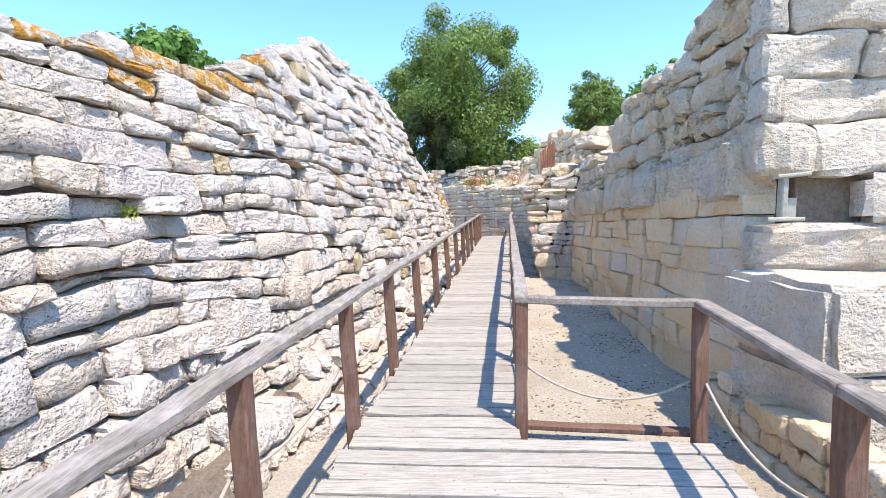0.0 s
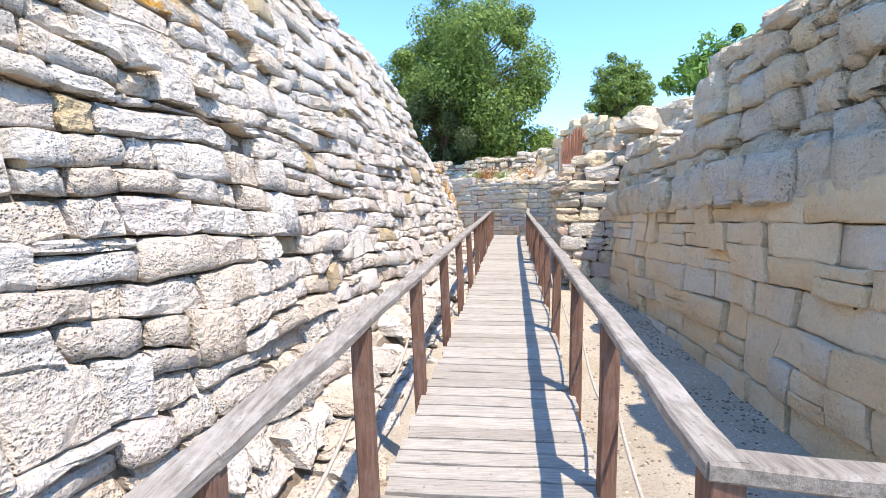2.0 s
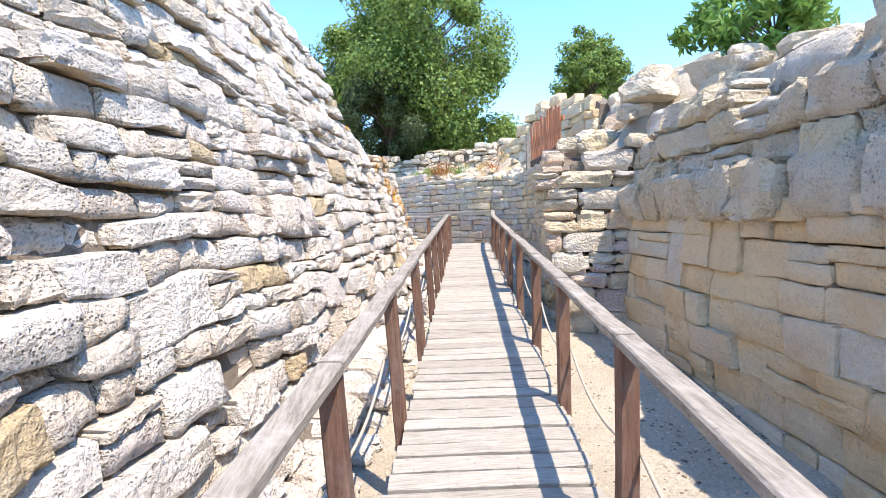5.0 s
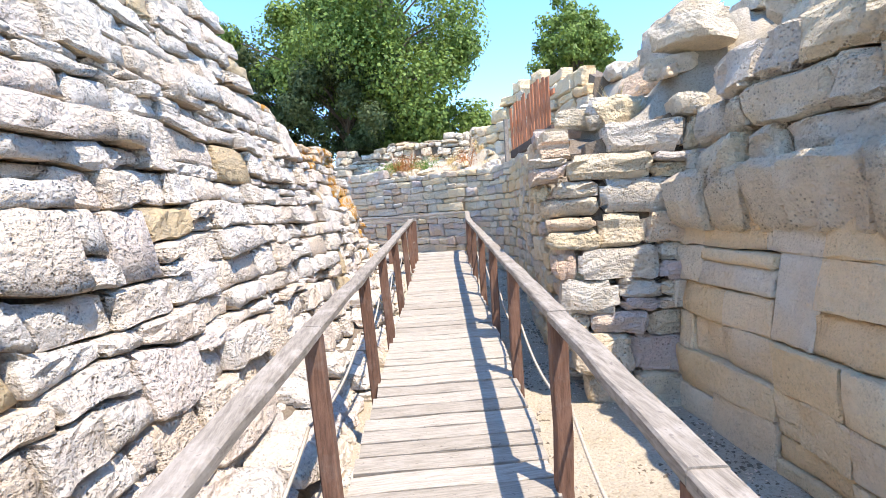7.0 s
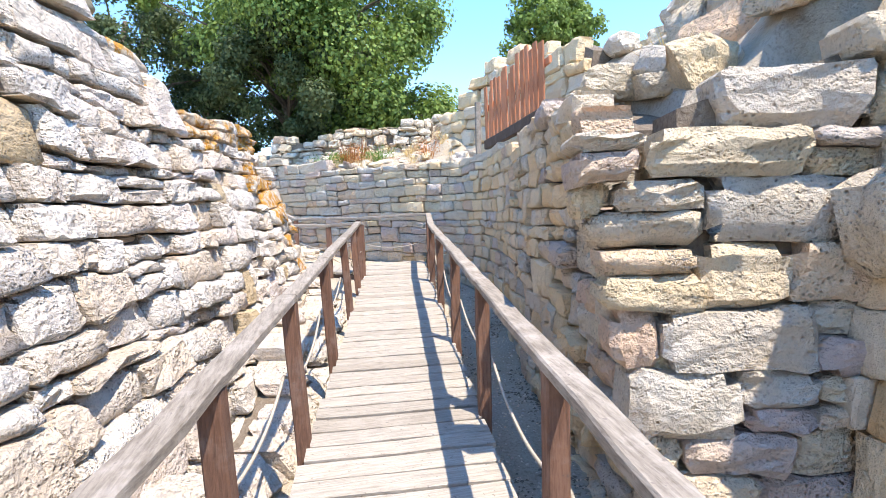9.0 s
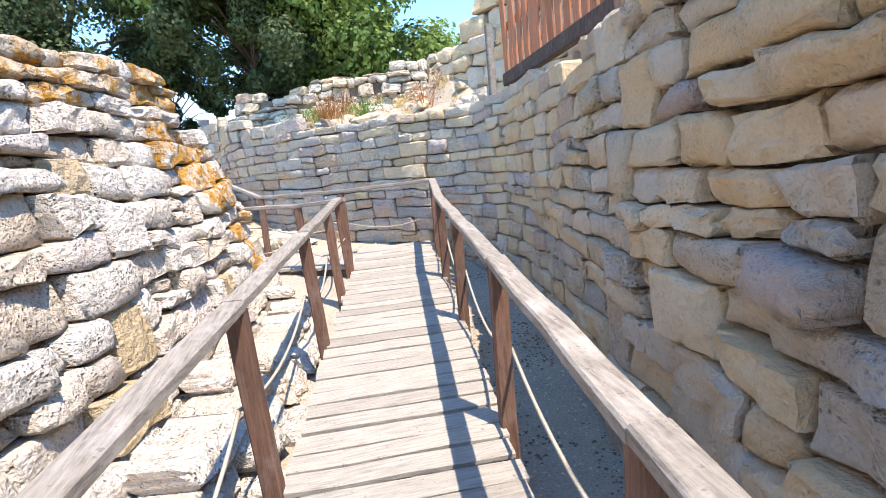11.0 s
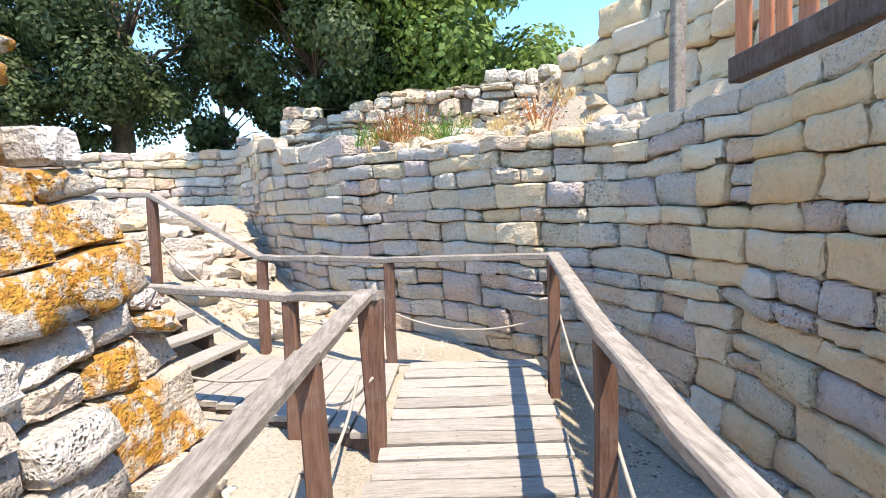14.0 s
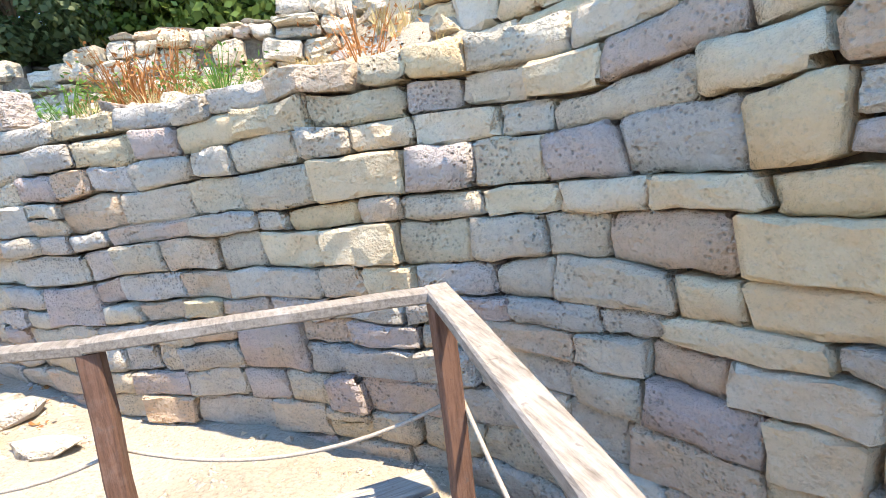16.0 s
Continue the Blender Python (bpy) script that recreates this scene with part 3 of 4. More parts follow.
right_line = Line([(2.44, 4.27), (2.72, 7.6), (3.12, 12.5)], False, 0.02, 0.0)
right_top = curve_of([0, 0.9, 1.6, 2.6, 4.2, 4.3, 5.0, 6.0, 7.5, 8.1, 8.6], [4.7, 4.2, 3.7, 3.55, 3.6, 2.9, 2.8, 2.9, 3.0, 2.85, 2.7])
stone_wall("wall_right", right_line, lambda s: -0.6 + 0.05 * s, lambda s: 2.08, (0.22, 0.36), lambda s: (0.36, 0.9) if s < 1.5 else (0.24, 0.72), DRESSED, M_ASHLAR,
           "tall wall of worn dressed limestone blocks", 11, (0, 8.6), 0.6, 0.0, 0.02, None, 0.2, core_from=0.45, tall=lambda s: 0.17)
band_line = Line([(2.4, 4.27), (2.66, 7.6), (3.06, 12.5)], False, 0.05, 1.75)
stone_wall("wall_right_band", band_line, lambda s: 1.76, lambda s: 2.2, (0.46, 0.5), (0.3, 0.62), ERODED, M_ERODED,
           "projecting course of rounded eroded blocks", 13, (0, 8.6), 0.5, 0.0, 0.03, core_from=0.45, start=1.72, core_drop=0.0)
upper_line = Line([(2.52, 4.27), (2.8, 7.6), (3.2, 12.5)], False, 0.08, 2.1)
stone_wall("wall_right_upper", upper_line, lambda s: 2.15, right_top, (0.22, 0.34), (0.26, 0.6), ERODED, M_ERODED,
           "eroded upper courses of weathered limestone blocks", 12, (0, 8.6), 0.55, 0.0, 0.03, None, 0.12, core_from=0.45, start=2.12, core_drop=0.05, tall=lambda s: 0.05)
crest_line = Line([(3.3, 8.2), (3.5, 10.2), (3.78, 12.0), (3.95, 13.4)], False, 0.35, 2.6)
stone_wall("wall_right_crest", crest_line, lambda s: 2.45 + 0.04 * s, curve_of([0, 0.7, 1.6, 2.4, 3.1, 3.9, 4.6, 5.3], [2.95, 3.2, 3.15, 3.5, 3.4, 3.75, 3.6, 3.3]), (0.26, 0.42), (0.35, 0.8),
           TUMBLED, M_ERODED, "stepped back crest of eroded weathered blocks", 16, (0, 8), 0.5, 0.0, 0.12, None, 0.1, 0.06, inset=0.12, tall=lambda s: 0.1, jog=0.02)
pier_line = Line([(5.6, 3.5), (2.42, 4.0)], False, 0.03, 1.0)
stone_wall("wall_pier", pier_line, lambda s: 1.0, lambda s: 4.5 - 0.25 * abs(s - 2.2), (0.3, 0.42), (0.5, 0.95), WORN, M_PIER,
           "pier of rough weathered limestone blocks", 14, (0, 4), 0.6, 0.0, 0.05,
           core_to=2.85,
           keep=lambda s, z: not (2.6 < s < 3.05 and 1.5 < z - 0.05 < 2.0), end=lambda z: 3.22 - 0.09 * max(0.0, z - 2.1))
bench = tagged(new("wall_bench", None), "bench of large rough limestone blocks at the foot of the pier", "wall", kind="structure")
for k, (lo, hi) in enumerate((((2.2, 2.92, 0.6), (3.25, 4.05, 1.14)), ((3.27, 2.8, 0.58), (4.5, 4.0, 1.12)), ((4.52, 2.7, 0.6), (5.8, 3.9, 1.1)),
                              ((2.26, 2.9, 0.08), (2.95, 4.05, 0.585)), ((2.97, 2.84, 0.05), (3.9, 4.0, 0.57)), ((3.92, 2.75, 0.06), (5.6, 3.9, 0.58)),
                              ((2.22, 2.95, -0.7), (3.3, 4.05, 0.07)), ((3.32, 2.8, -0.7), (5.6, 3.9, 0.04)))):
    part("block", stone_block(lo, hi, k, 0.045, 0.03), M_PIER, bench)
foot_line = Line([(2.02, 1.6), (2.1, 3.3), (2.3, 4.6)], False, 0.05, 0.0)
stone_wall("wall_foot", foot_line, lambda s: -0.7, lambda s: 0.42 - 0.06 * s, (0.12, 0.2), (0.15, 0.34), SQUARED, M_ASHLAR,
           "footing of small dressed blocks", 18, (0, 4), 0.4, 0.0, 0.03)

butt_line = Line([(3.4, 12.3), (1.8, 12.76)], False, 0.03, 0.3)
stone_wall("wall_buttress", butt_line, lambda s: 0.1, lambda s: 2.95 - 0.3 * s, (0.15, 0.34), (0.3, 0.75), WORN, M_RUBBLE,
           "overhanging wall end of rough layered limestone blocks", 17, (0, 3), 0.5, 0.0, 0.05, None, 0.2, tall=lambda s: 0.08, core_to=1.0,
           end=lambda z: 1.16 + 0.21 * (z - 0.4))

def retain_style(s):
    k = ease(1.2, 4.6, s)
    return tuple(a * (1 - k) + b * k for a, b in zip(BOLD, SQUARED))


retain_line = Line(RETAIN, False, lambda s: np.interp(s, [0, 0.6, 1.6, 4.0, 7.6, 8.8, 13.0, 15.0], [-0.15, -0.07, 0.0, 0.03, 0.03, -0.13, -0.13, 0.03]), 1.0)
retain_top = curve_of([retain_line.s_of_y(y) for y in (12.7, 13.2, 14, 15.5, 16.2, 16.7, 17.5, 18.5, 20, 21, 22.5, 24, 26.4)],
                      [2.45, 2.6, 2.85, 3.05, 3.0, 2.87, 2.92, 3.1, 3.14, 3.14, 3.2, 3.45, 3.85])
stone_wall("wall_retaining", retain_line, lambda s: 0.1 + 0.09 * s, retain_top, (0.13, 0.235), lambda s: (0.24, 0.56) if s < 3.9 else (0.2, 0.5), retain_style, M_RUBBLE,
           "curved retaining wall of grey and beige rubble stones", 21, (0.0, 12.5), 0.6, 0.0, 0.055, lambda s, z, rng: M_ASHLAR if s > 0.9 and rng.random() < 0.75 * (1 - ease(4.5, 10.5, s)) else None, 0.22, core_from=0.5,
           tall=lambda s: 0.12 if s < 3.0 else 0.06, keep=lambda s, z: s > 0.22, limit=460)
far_line = Line([(-1.6, 26.5), (-2.0, 27.1), (-3.6, 27.4), (-9, 26.6)], False, 0.1, 2.0)
stone_wall("wall_far", far_line, lambda s: 1.9, lambda s: 3.8 - 0.02 * s, (0.15, 0.26), (0.25, 0.6), ROUGH, M_RUBBLE,
           "far dry-stone wall under the trees", 23, (0, 9), 0.5, 0.0, 0.06)
tier_line = Line([(3.6, 24.2), (2.4, 24.6), (0.9, 25.2), (-0.7, 25.9)], False, 0.15, 3.5)
stone_wall("wall_tier", tier_line, lambda s: 3.5, lambda s: 4.5 + 0.1 * math.sin(s * 1.1) - 0.04 * s + 0.12 * math.sin(s * 3 + 1), (0.1, 0.2), (0.18, 0.46), TUMBLED, M_RUBBLE,
           "low upper wall of loose rubble stones", 25, (0, 9), 0.5, 0.0, 0.14, lambda s, z, rng: M_PIER if rng.random() < 0.45 else None, 0.1, 0.1, jog=0.02)
ruin_line = Line([(4.85, 18.3), (4.65, 20.4), (4.25, 22.0), (3.6, 23.4)], False, 0.12, 3.5)
stone_wall("wall_ruin", ruin_line, lambda s: 3.0 + 0.1 * s, curve_of([0, 0.8, 1.5, 2.3, 3.0, 3.7, 4.5, 5.3], [4.7, 5.1, 4.95, 5.4, 5.2, 5.45, 4.8, 4.3]), (0.24, 0.42), (0.3, 0.75), TUMBLED, M_ASHLAR,
           "broken stump of a wall on the slope", 27, (0, 9), 0.5, 0.0, 0.1)

# ---- boardwalk ----
DECK0, DECK1 = -1.2, 20.75
SKEW = Vector((1.0, -0.06, 0)).normalized()


def plank(name, a, b, w, th, parent, rng):
    bm = bmesh.new()
    up = Vector((0, -0.0565, 1)).normalized()
    box_between(bm, a, b, w, th, up, 0.006, 0.005, 4, rng)
    return part(name, bm, M_DECK, parent)


def boardwalk():
    rng = random.Random(5)
    walkway = tagged(new("boardwalk", None), "sloping boardwalk of sun-bleached grey planks", "boardwalk", kind="structure")
    y = DECK0
    while y < DECK1:
        w = rng.uniform(0.125, 0.165)
        c = Vector((deck_c(y), y, deck_z(y) - 0.018))
        right = HALF if y > 3.36 else 1.7 + 0.135 * (y - 3.3) - deck_c(y)
        a = c - SKEW * (HALF + rng.uniform(-0.015, 0.02))
        b = c + SKEW * (right + rng.uniform(-0.015, 0.02))
        plank("plank", a, b, w, 0.036, walkway, rng)
        y += w + rng.uniform(0.018, 0.034)
    bm = bmesh.new()
    box_between(bm, (0.55, 3.5, deck_z(3.5) + 0.0), (1.72, 3.36, deck_z(3.4) + 0.0), 0.09, 0.04, Vector((0, 0, 1)), 0.008, 0.004, 4, rng)
    part("edge_board", bm, M_POST, walkway, "brown board along the platform edge")
    for off in (-0.48, 0.0, 0.48):
        bm = bmesh.new()
        box_between(bm, (deck_c(DECK0) + off, DECK0, deck_z(DECK0) - 0.11), (deck_c(DECK1) + off, DECK1 - 0.05, deck_z(DECK1) - 0.11), 0.07, 0.14)
        part("joist", bm, M_JOIST, walkway)
    return walkway


walkway = boardwalk()


def railing(name, posts, label, lean=0.0, rope_side=1.0, base_drop=0.25, height=0.9, rope=True, out=Vector((0, 0, 0))):
    """Posts along (x, y, deck height), a top rail from post to post, and a sagging rope."""
    rng = random.Random(len(posts) * 7 + int(posts[0][1] * 10))
    ob = tagged(new(name, None), label, "railing")
    tops = []
    for x, y, z in posts:
        d = out * lean
        bm = bmesh.new()
        foot, head = Vector((x, y, z - base_drop)), Vector((x, y, z + height - 0.05)) + d
        box_between(bm, foot, head, 0.085, 0.085, Vector((0.12, 1, 0)), 0.008, 0.004, 4, rng)
        part("post", bm, M_POST, ob)
        tops.append(Vector((x, y, z + height - 0.025)) + d)
    for a, b in zip(tops, tops[1:]):
        bm = bmesh.new()
        e = (b - a).normalized() * 0.004
        box_between(bm, a - (e if a is not tops[0] else e * 10), b - e * (1 if b is not tops[-1] else -10), 0.1, 0.05, Vector((0, 0, 1)), 0.008, 0.005, 5, rng)
        part("rail", bm, M_RAIL, ob)
        if rope:
            pa, pb = a - Vector((0, 0, 0.47)) + out * 0.05, b - Vector((0, 0, 0.47)) + out * 0.05
            sag = rng.uniform(0.1, 0.2)
            pts = [pa.lerp(pb, i / 12) - Vector((0, 0, sag * 4 * (i / 12) * (1 - i / 12))) for i in range(13)]
            bm = bmesh.new()
            tube(bm, pts, 0.0095, 6)
            part("rope", bm, M_ROPE, ob, "pale sagging rope", True)
    return ob


def edge(y, side):
    return (deck_c(y) + side * (HALF + 0.02), y, deck_z(y))


railing("railing_left", [edge(y, -1) for y in (-0.5, 0.8, 2.1, 3.49, 4.75, 6.15, 7.7, 9.2, 10.82, 12.45, 13.75, 15.25, 17.0, 18.4)] + [(1.4, 19.42, deck_z(19.42) + 0.01)],
        "weathered brown timber handrail with posts and rope", 0.06, out=Vector((-1, 0.1, 0)))
railing("railing_right", [edge(y, 1) for y in (3.5, 4.85, 6.15, 7.88, 9.32, 10.73, 12.3, 13.85, 15.42, 17.1, 18.53)] + [(2.73, 20.38, deck_z(20.38) + 0.07)],
        "weathered brown timber handrail with posts and rope", 0.0, out=Vector((1, -0.1, 0)))
railing("railing_platform", [edge(3.5, 1), (1.64, 3.28, deck_z(3.3)), (1.44, 1.8, deck_z(1.8)), (1.24, 0.4, deck_z(0.4)), (1.06, -1.0, deck_z(-1))],
        "timber handrail around the platform corner", 0.0, out=Vector((0.7, 0.7, 0)))
PZ = deck_z(20.6)
railing("railing_end", [(2.73, 20.38, deck_z(20.38) + 0.07), (1.43, 20.92, PZ + 0.01), (0.22, 21.39, PZ + 0.03), (-0.98, 21.89, PZ + 0.66), (-2.3, 21.95, PZ + 0.7)],
        "timber handrail across the end of the boardwalk", 0.0, out=Vector((0.4, 0.9, 0)))
railing("railing_stairs", [(1.4, 19.42, deck_z(19.42) + 0.01), (0.86, 19.68, PZ - 0.09), (-0.3, 20.12, PZ - 0.05), (-1.35, 20.4, PZ + 0.5)],
        "timber handrail beside the landing and stairs", 0.0, height=0.9, out=Vector((-0.4, -0.8, 0)))

# ---- trees ----
def tree(name, base, height, crown_r, crown_z, leaf, count, material, label, seed, clumps=56, flat=0.8, trunk_r=0.28, asp=1.5):
    rng = random.Random(seed)
    ob = tagged(new(name, None), label, "tree")
    base = Vector(base)
    bm = bmesh.new()
    top = base + Vector((rng.uniform(-0.4, 0.4), rng.uniform(-0.4, 0.4), height * 0.72))
    tube(bm, [base + (top - base) * (i / 6) + Vector((rng.uniform(-1, 1), rng.uniform(-1, 1), 0)) * trunk_r * 0.5 * (i > 0) for i in range(7)],
         [trunk_r * (1.15 - 0.14 * i) for i in range(7)], 9)
    centres = []
    mid = base + Vector((0, 0, crown_z))
    hz = height - crown_z
    while len(centres) < clumps:
        p = Vector((rng.uniform(-1, 1), rng.uniform(-1, 1), rng.uniform(-1, 1)))
        if (0.55 if rng.random() < 0.75 else 0.25) < p.length < 1:
            p *= 0.86 + 0.42 * noise.noise(p.normalized() * 2.1 + Vector((seed * 1.7, 0, 0)))
            w = 1.0 - 0.35 * max(0, p.z)
            centres.append((mid + Vector((p.x * crown_r * w, p.y * crown_r * w, p.z * hz * flat)), crown_r * rng.uniform(0.1, 0.25)))
    for c, r in centres[: clumps * 2 // 3]:
        f = min(0.95, max(0.25, (c.z - base.z) / height * 0.75))
        a = base + (top - base) * f
        m = a.lerp(c, 0.5) + Vector((0, 0, 0.15 * crown_r * rng.random()))
        tube(bm, [a, m, c], [trunk_r * 0.3, trunk_r * 0.17, trunk_r * 0.05], 5)
    part("trunk", bm, M_BARK, ob, "", True)
    verts, faces = [], []
    for i in range(count):
        c, r = centres[rng.randrange(len(centres))]
        d = Vector((rng.gauss(0, 1), rng.gauss(0, 1), rng.gauss(0, 0.85)))
        d = d.normalized() * (rng.random() ** 0.4)
        p = c + d * r
        n = (d + Vector((rng.uniform(-1, 1), rng.uniform(-1, 1), rng.uniform(-0.4, 1.2))) * 0.75).normalized()
        t = n.cross(Vector((rng.uniform(-1, 1), rng.uniform(-1, 1), rng.uniform(-1, 1)))).normalized()
        b = n.cross(t)
        l = leaf * rng.uniform(0.6, 1.3)
        o = len(verts)
        verts += [p - t * l, p + b * l / asp - t * l * 0.1, p + t * l, p - b * l / asp - t * l * 0.1]
        faces.append((o, o + 1, o + 2, o + 3))
    part("crown", mesh_of("crown", verts, faces, material), material, ob)
    return ob


tree("broadleaf_tree", (0.9, 29.0, 4.0), 9.6, 5.3, 4.6, 0.075, 90000, M_LEAF, "large broadleaf tree with a dense green crown", 31, 115, 1.0, 0.26)
tree("shrub", (-0.2, 27.6, 3.7), 5.2, 2.9, 2.5, 0.055, 46000, M_LEAF_DARK, "dark evergreen shrub at the foot of the large tree", 44, 60, 1.0, 0.1)
tree("shrub", (1.5, 28.1, 4.0), 3.8, 2.0, 1.8, 0.055, 26000, M_LEAF_DARK, "dark evergreen shrub at the foot of the large tree", 45, 40, 1.0, 0.07)
tree("shrub", (3.3, 28.3, 4.2), 2.8, 1.3, 1.4, 0.07, 8000, M_LEAF, "light green shrub at the foot of the large tree", 46, 26, 1.0, 0.05)
tree("oak_tree", (-5.8, 30.5, 3.4), 7.6, 3.9, 3.6, 0.065, 60000, M_LEAF_DARK, "dark spreading oak with small leaves", 33, 70, 1.0)
tree("oak_tree", (-11.0, 28.5, 3.4), 7.0, 4.0, 3.2, 0.065, 52000, M_LEAF_DARK, "dark spreading oak with small leaves", 34, 60, 1.0)
tree("broadleaf_tree", (7.3, 24.6, 4.3), 4.5, 1.55, 2.7, 0.06, 22000, M_LEAF, "round green tree on the slope above the ruins", 35, 130, 1.0, 0.1)
tree("broadleaf_tree", (-8.5, 16.2, 2.8), 4.8, 2.0, 3.6, 0.1, 10000, M_LEAF_FRESH, "light green tree behind the dry-stone wall", 36, 70, 1.0, 0.14)
tree("young_tree", (6.0, 13.8, 3.5), 2.4, 1.35, 1.4, 0.1, 3600, M_LEAF_FRESH, "young tree with feathery light green leaves", 37, 60, 0.9, 0.05, 3.0)
tree("broadleaf_tree", (8.6, 7.5, 4.6), 4.5, 2.2, 2.6, 0.11, 9000, M_LEAF_DARK, "dark tree behind the pier", 38, 70, 1.0, 0.16)
tree("shrub", (-2.7, 29.6, 3.5), 3.4, 1.7, 1.6, 0.075, 9000, M_LEAF_DARK, "dark evergreen shrub under the oaks", 39, 30, 1.0, 0.08)
tree("shrub", (-7.6, 28.8, 3.3), 3.6, 2.2, 1.7, 0.075, 11000, M_LEAF_DARK, "dark evergreen shrub under the oaks", 40, 34, 1.0, 0.08)
tree("shrub", (-12.5, 27.2, 3.3), 3.2, 2.2, 1.5, 0.075, 9000, M_LEAF_DARK, "dark evergreen shrub under the oaks", 41, 30, 1.0, 0.08)


# ---- landing and stairs ----
ALONG = Vector((0.28, 1.05, 0)).normalized()        # direction of the landing's planks and of the treads
ACROSS = Vector((-1.05, 0.28, 0)).normalized()


def landing():
    rng = random.Random(9)
    ob = tagged(new("landing", None), "timber landing of grey planks before the stairs", "landing", kind="structure")
    n = 11
    for i in range(n):
        f = (i + 0.5) / n
        a = Vector((-0.2, 20.32, 0)).lerp(Vector((1.36, 19.42, 0)), f)
        b = Vector((0.08, 21.38, 0)).lerp(Vector((1.5, 20.85, 0)), f)
        bm = bmesh.new()
        box_between(bm, (a.x, a.y, PZ - 0.03), (b.x, b.y, PZ - 0.03), 0.132, 0.036, Vector((0, 0, 1)), 0.006, 0.003, 2, rng)
        part("plank", bm, M_DECK, ob)
    for a, b in (((-0.22, 20.37), (1.36, 19.5)), ((0.06, 21.3), (1.48, 20.78))):
        bm = bmesh.new()
        box_between(bm, (*a, PZ - 0.13), (*b, PZ - 0.13), 0.07, 0.16)
        part("joist", bm, M_JOIST, ob)
    for x, y in ((-0.1, 20.4), (0.1, 21.25), (0.95, 19.75)):
        bm = bmesh.new()
        box_between(bm, (x, y, PZ - 0.75), (x, y, PZ - 0.2), 0.09, 0.09, Vector((0, 1, 0)))
        part("support", bm, M_JOIST, ob)


def stairs():
    rng = random.Random(10)
    ob = tagged(new("stairs", None), "open timber stairs with grey plank treads", "stairs", kind="structure")
    o = Vector((-0.3, 20.3, PZ))
    for i in range(6):
        p = o + ACROSS * (0.27 * i) + Vector((0, 0, 0.135 * (i + 1) - 0.025))
        bm = bmesh.new()
        box_between(bm, p, p + ALONG * 1.08, 0.2, 0.05, Vector((0, 0, 1)), 0.008, 0.003, 3, rng)
        part("tread", bm, M_DECK, ob)
        for k in (0.12, 0.96):
            q = p + ALONG * k
            bm = bmesh.new()
            box_between(bm, q - Vector((0, 0, 0.2)), q - Vector((0, 0, 0.027)), 0.16, 0.07, ALONG)
            part("bracket", bm, M_JOIST, ob)
    for k in (0.12, 0.96):
        a = o + ALONG * k + Vector((0, 0, -0.12))
        b = a + ACROSS * 1.6 + Vector((0, 0, 0.8))
        bm = bmesh.new()
        box_between(bm, a, b, 0.06, 0.16)
        part("stringer", bm, M_JOIST, ob)


landing()
stairs()


# ---- orange fence above the retaining wall ----
def fence():
    rng = random.Random(12)
    ob = tagged(new("picket_fence", None), "orange-stained picket fence on a dark beam", "fence")
    a, b = Vector((3.72, 19.66, 3.24)), Vector((3.7, 16.9, 3.32))
    bm = bmesh.new()
    box_between(bm, a, b, 0.1, 0.16, Vector((0, 0, 1)), 0.01, 0.004, 4, rng)
    part("beam", bm, M_JOIST, ob, "dark base beam")
    d = (b - a).normalized()
    s, L = 0.1, (b - a).length
    while s < L - 0.1:
        p = a + d * s + Vector((-0.02, 0, 0.08))
        h = rng.uniform(0.8, 1.0)
        w = rng.uniform(0.1, 0.15)
        bm = bmesh.new()
        box_between(bm, p, p + Vector((rng.uniform(-0.02, 0.02), rng.uniform(-0.03, 0.03), h)), w, 0.028, Vector((1, 0, 0)), 0.006, 0.003, 3, rng)
        part("picket", bm, M_ORANGE, ob)
        s += w + rng.uniform(0.035, 0.08)
    bm = bmesh.new()
    box_between(bm, a + Vector((0.03, 0, 0.65)), b + Vector((0.03, 0, 0.65)), 0.04, 0.09)
    part("cross_rail", bm, M_ORANGE, ob)
    bm = bmesh.new()
    box_between(bm, (3.84, 20.6, 2.7), (3.84, 20.6, 4.2), 0.1, 0.1, Vector((0, 1, 0)), 0.01, 0.005, 4, rng)
    part("end_post", bm, M_RAIL, ob, "weathered grey end post")


fence()


# ---- floodlight in the niche of the pier ----
def floodlight():
    ob = tagged(new("floodlight", None), "small grey floodlight on a metal bracket in a niche", "lamp")
    bm = bmesh.new()
    box_between(bm, (2.36, 3.8, 1.53), (2.6, 3.76, 1.53), 0.14, 0.03)
    part("bracket", bm, M_METAL, ob)
    bm = bmesh.new()
    box_between(bm, (2.5, 3.82, 1.545), (2.5, 3.8, 1.83), 0.045, 0.07, Vector((0, 1, 0)))
    part("stem", bm, M_METAL, ob)
    bm = bmesh.new()
    box_between(bm, (2.44, 3.81, 1.84), (2.66, 3.78, 1.86), 0.12, 0.028)
    part("hood", bm, M_METAL, ob)
    bm = bmesh.new()
    box_between(bm, (2.57, 3.86, 1.545), (2.57, 3.85, 1.69), 0.1, 0.08, Vector((0, 1, 0)), 0.02)
    part("lamp_body", bm, M_METAL, ob)


floodlight()


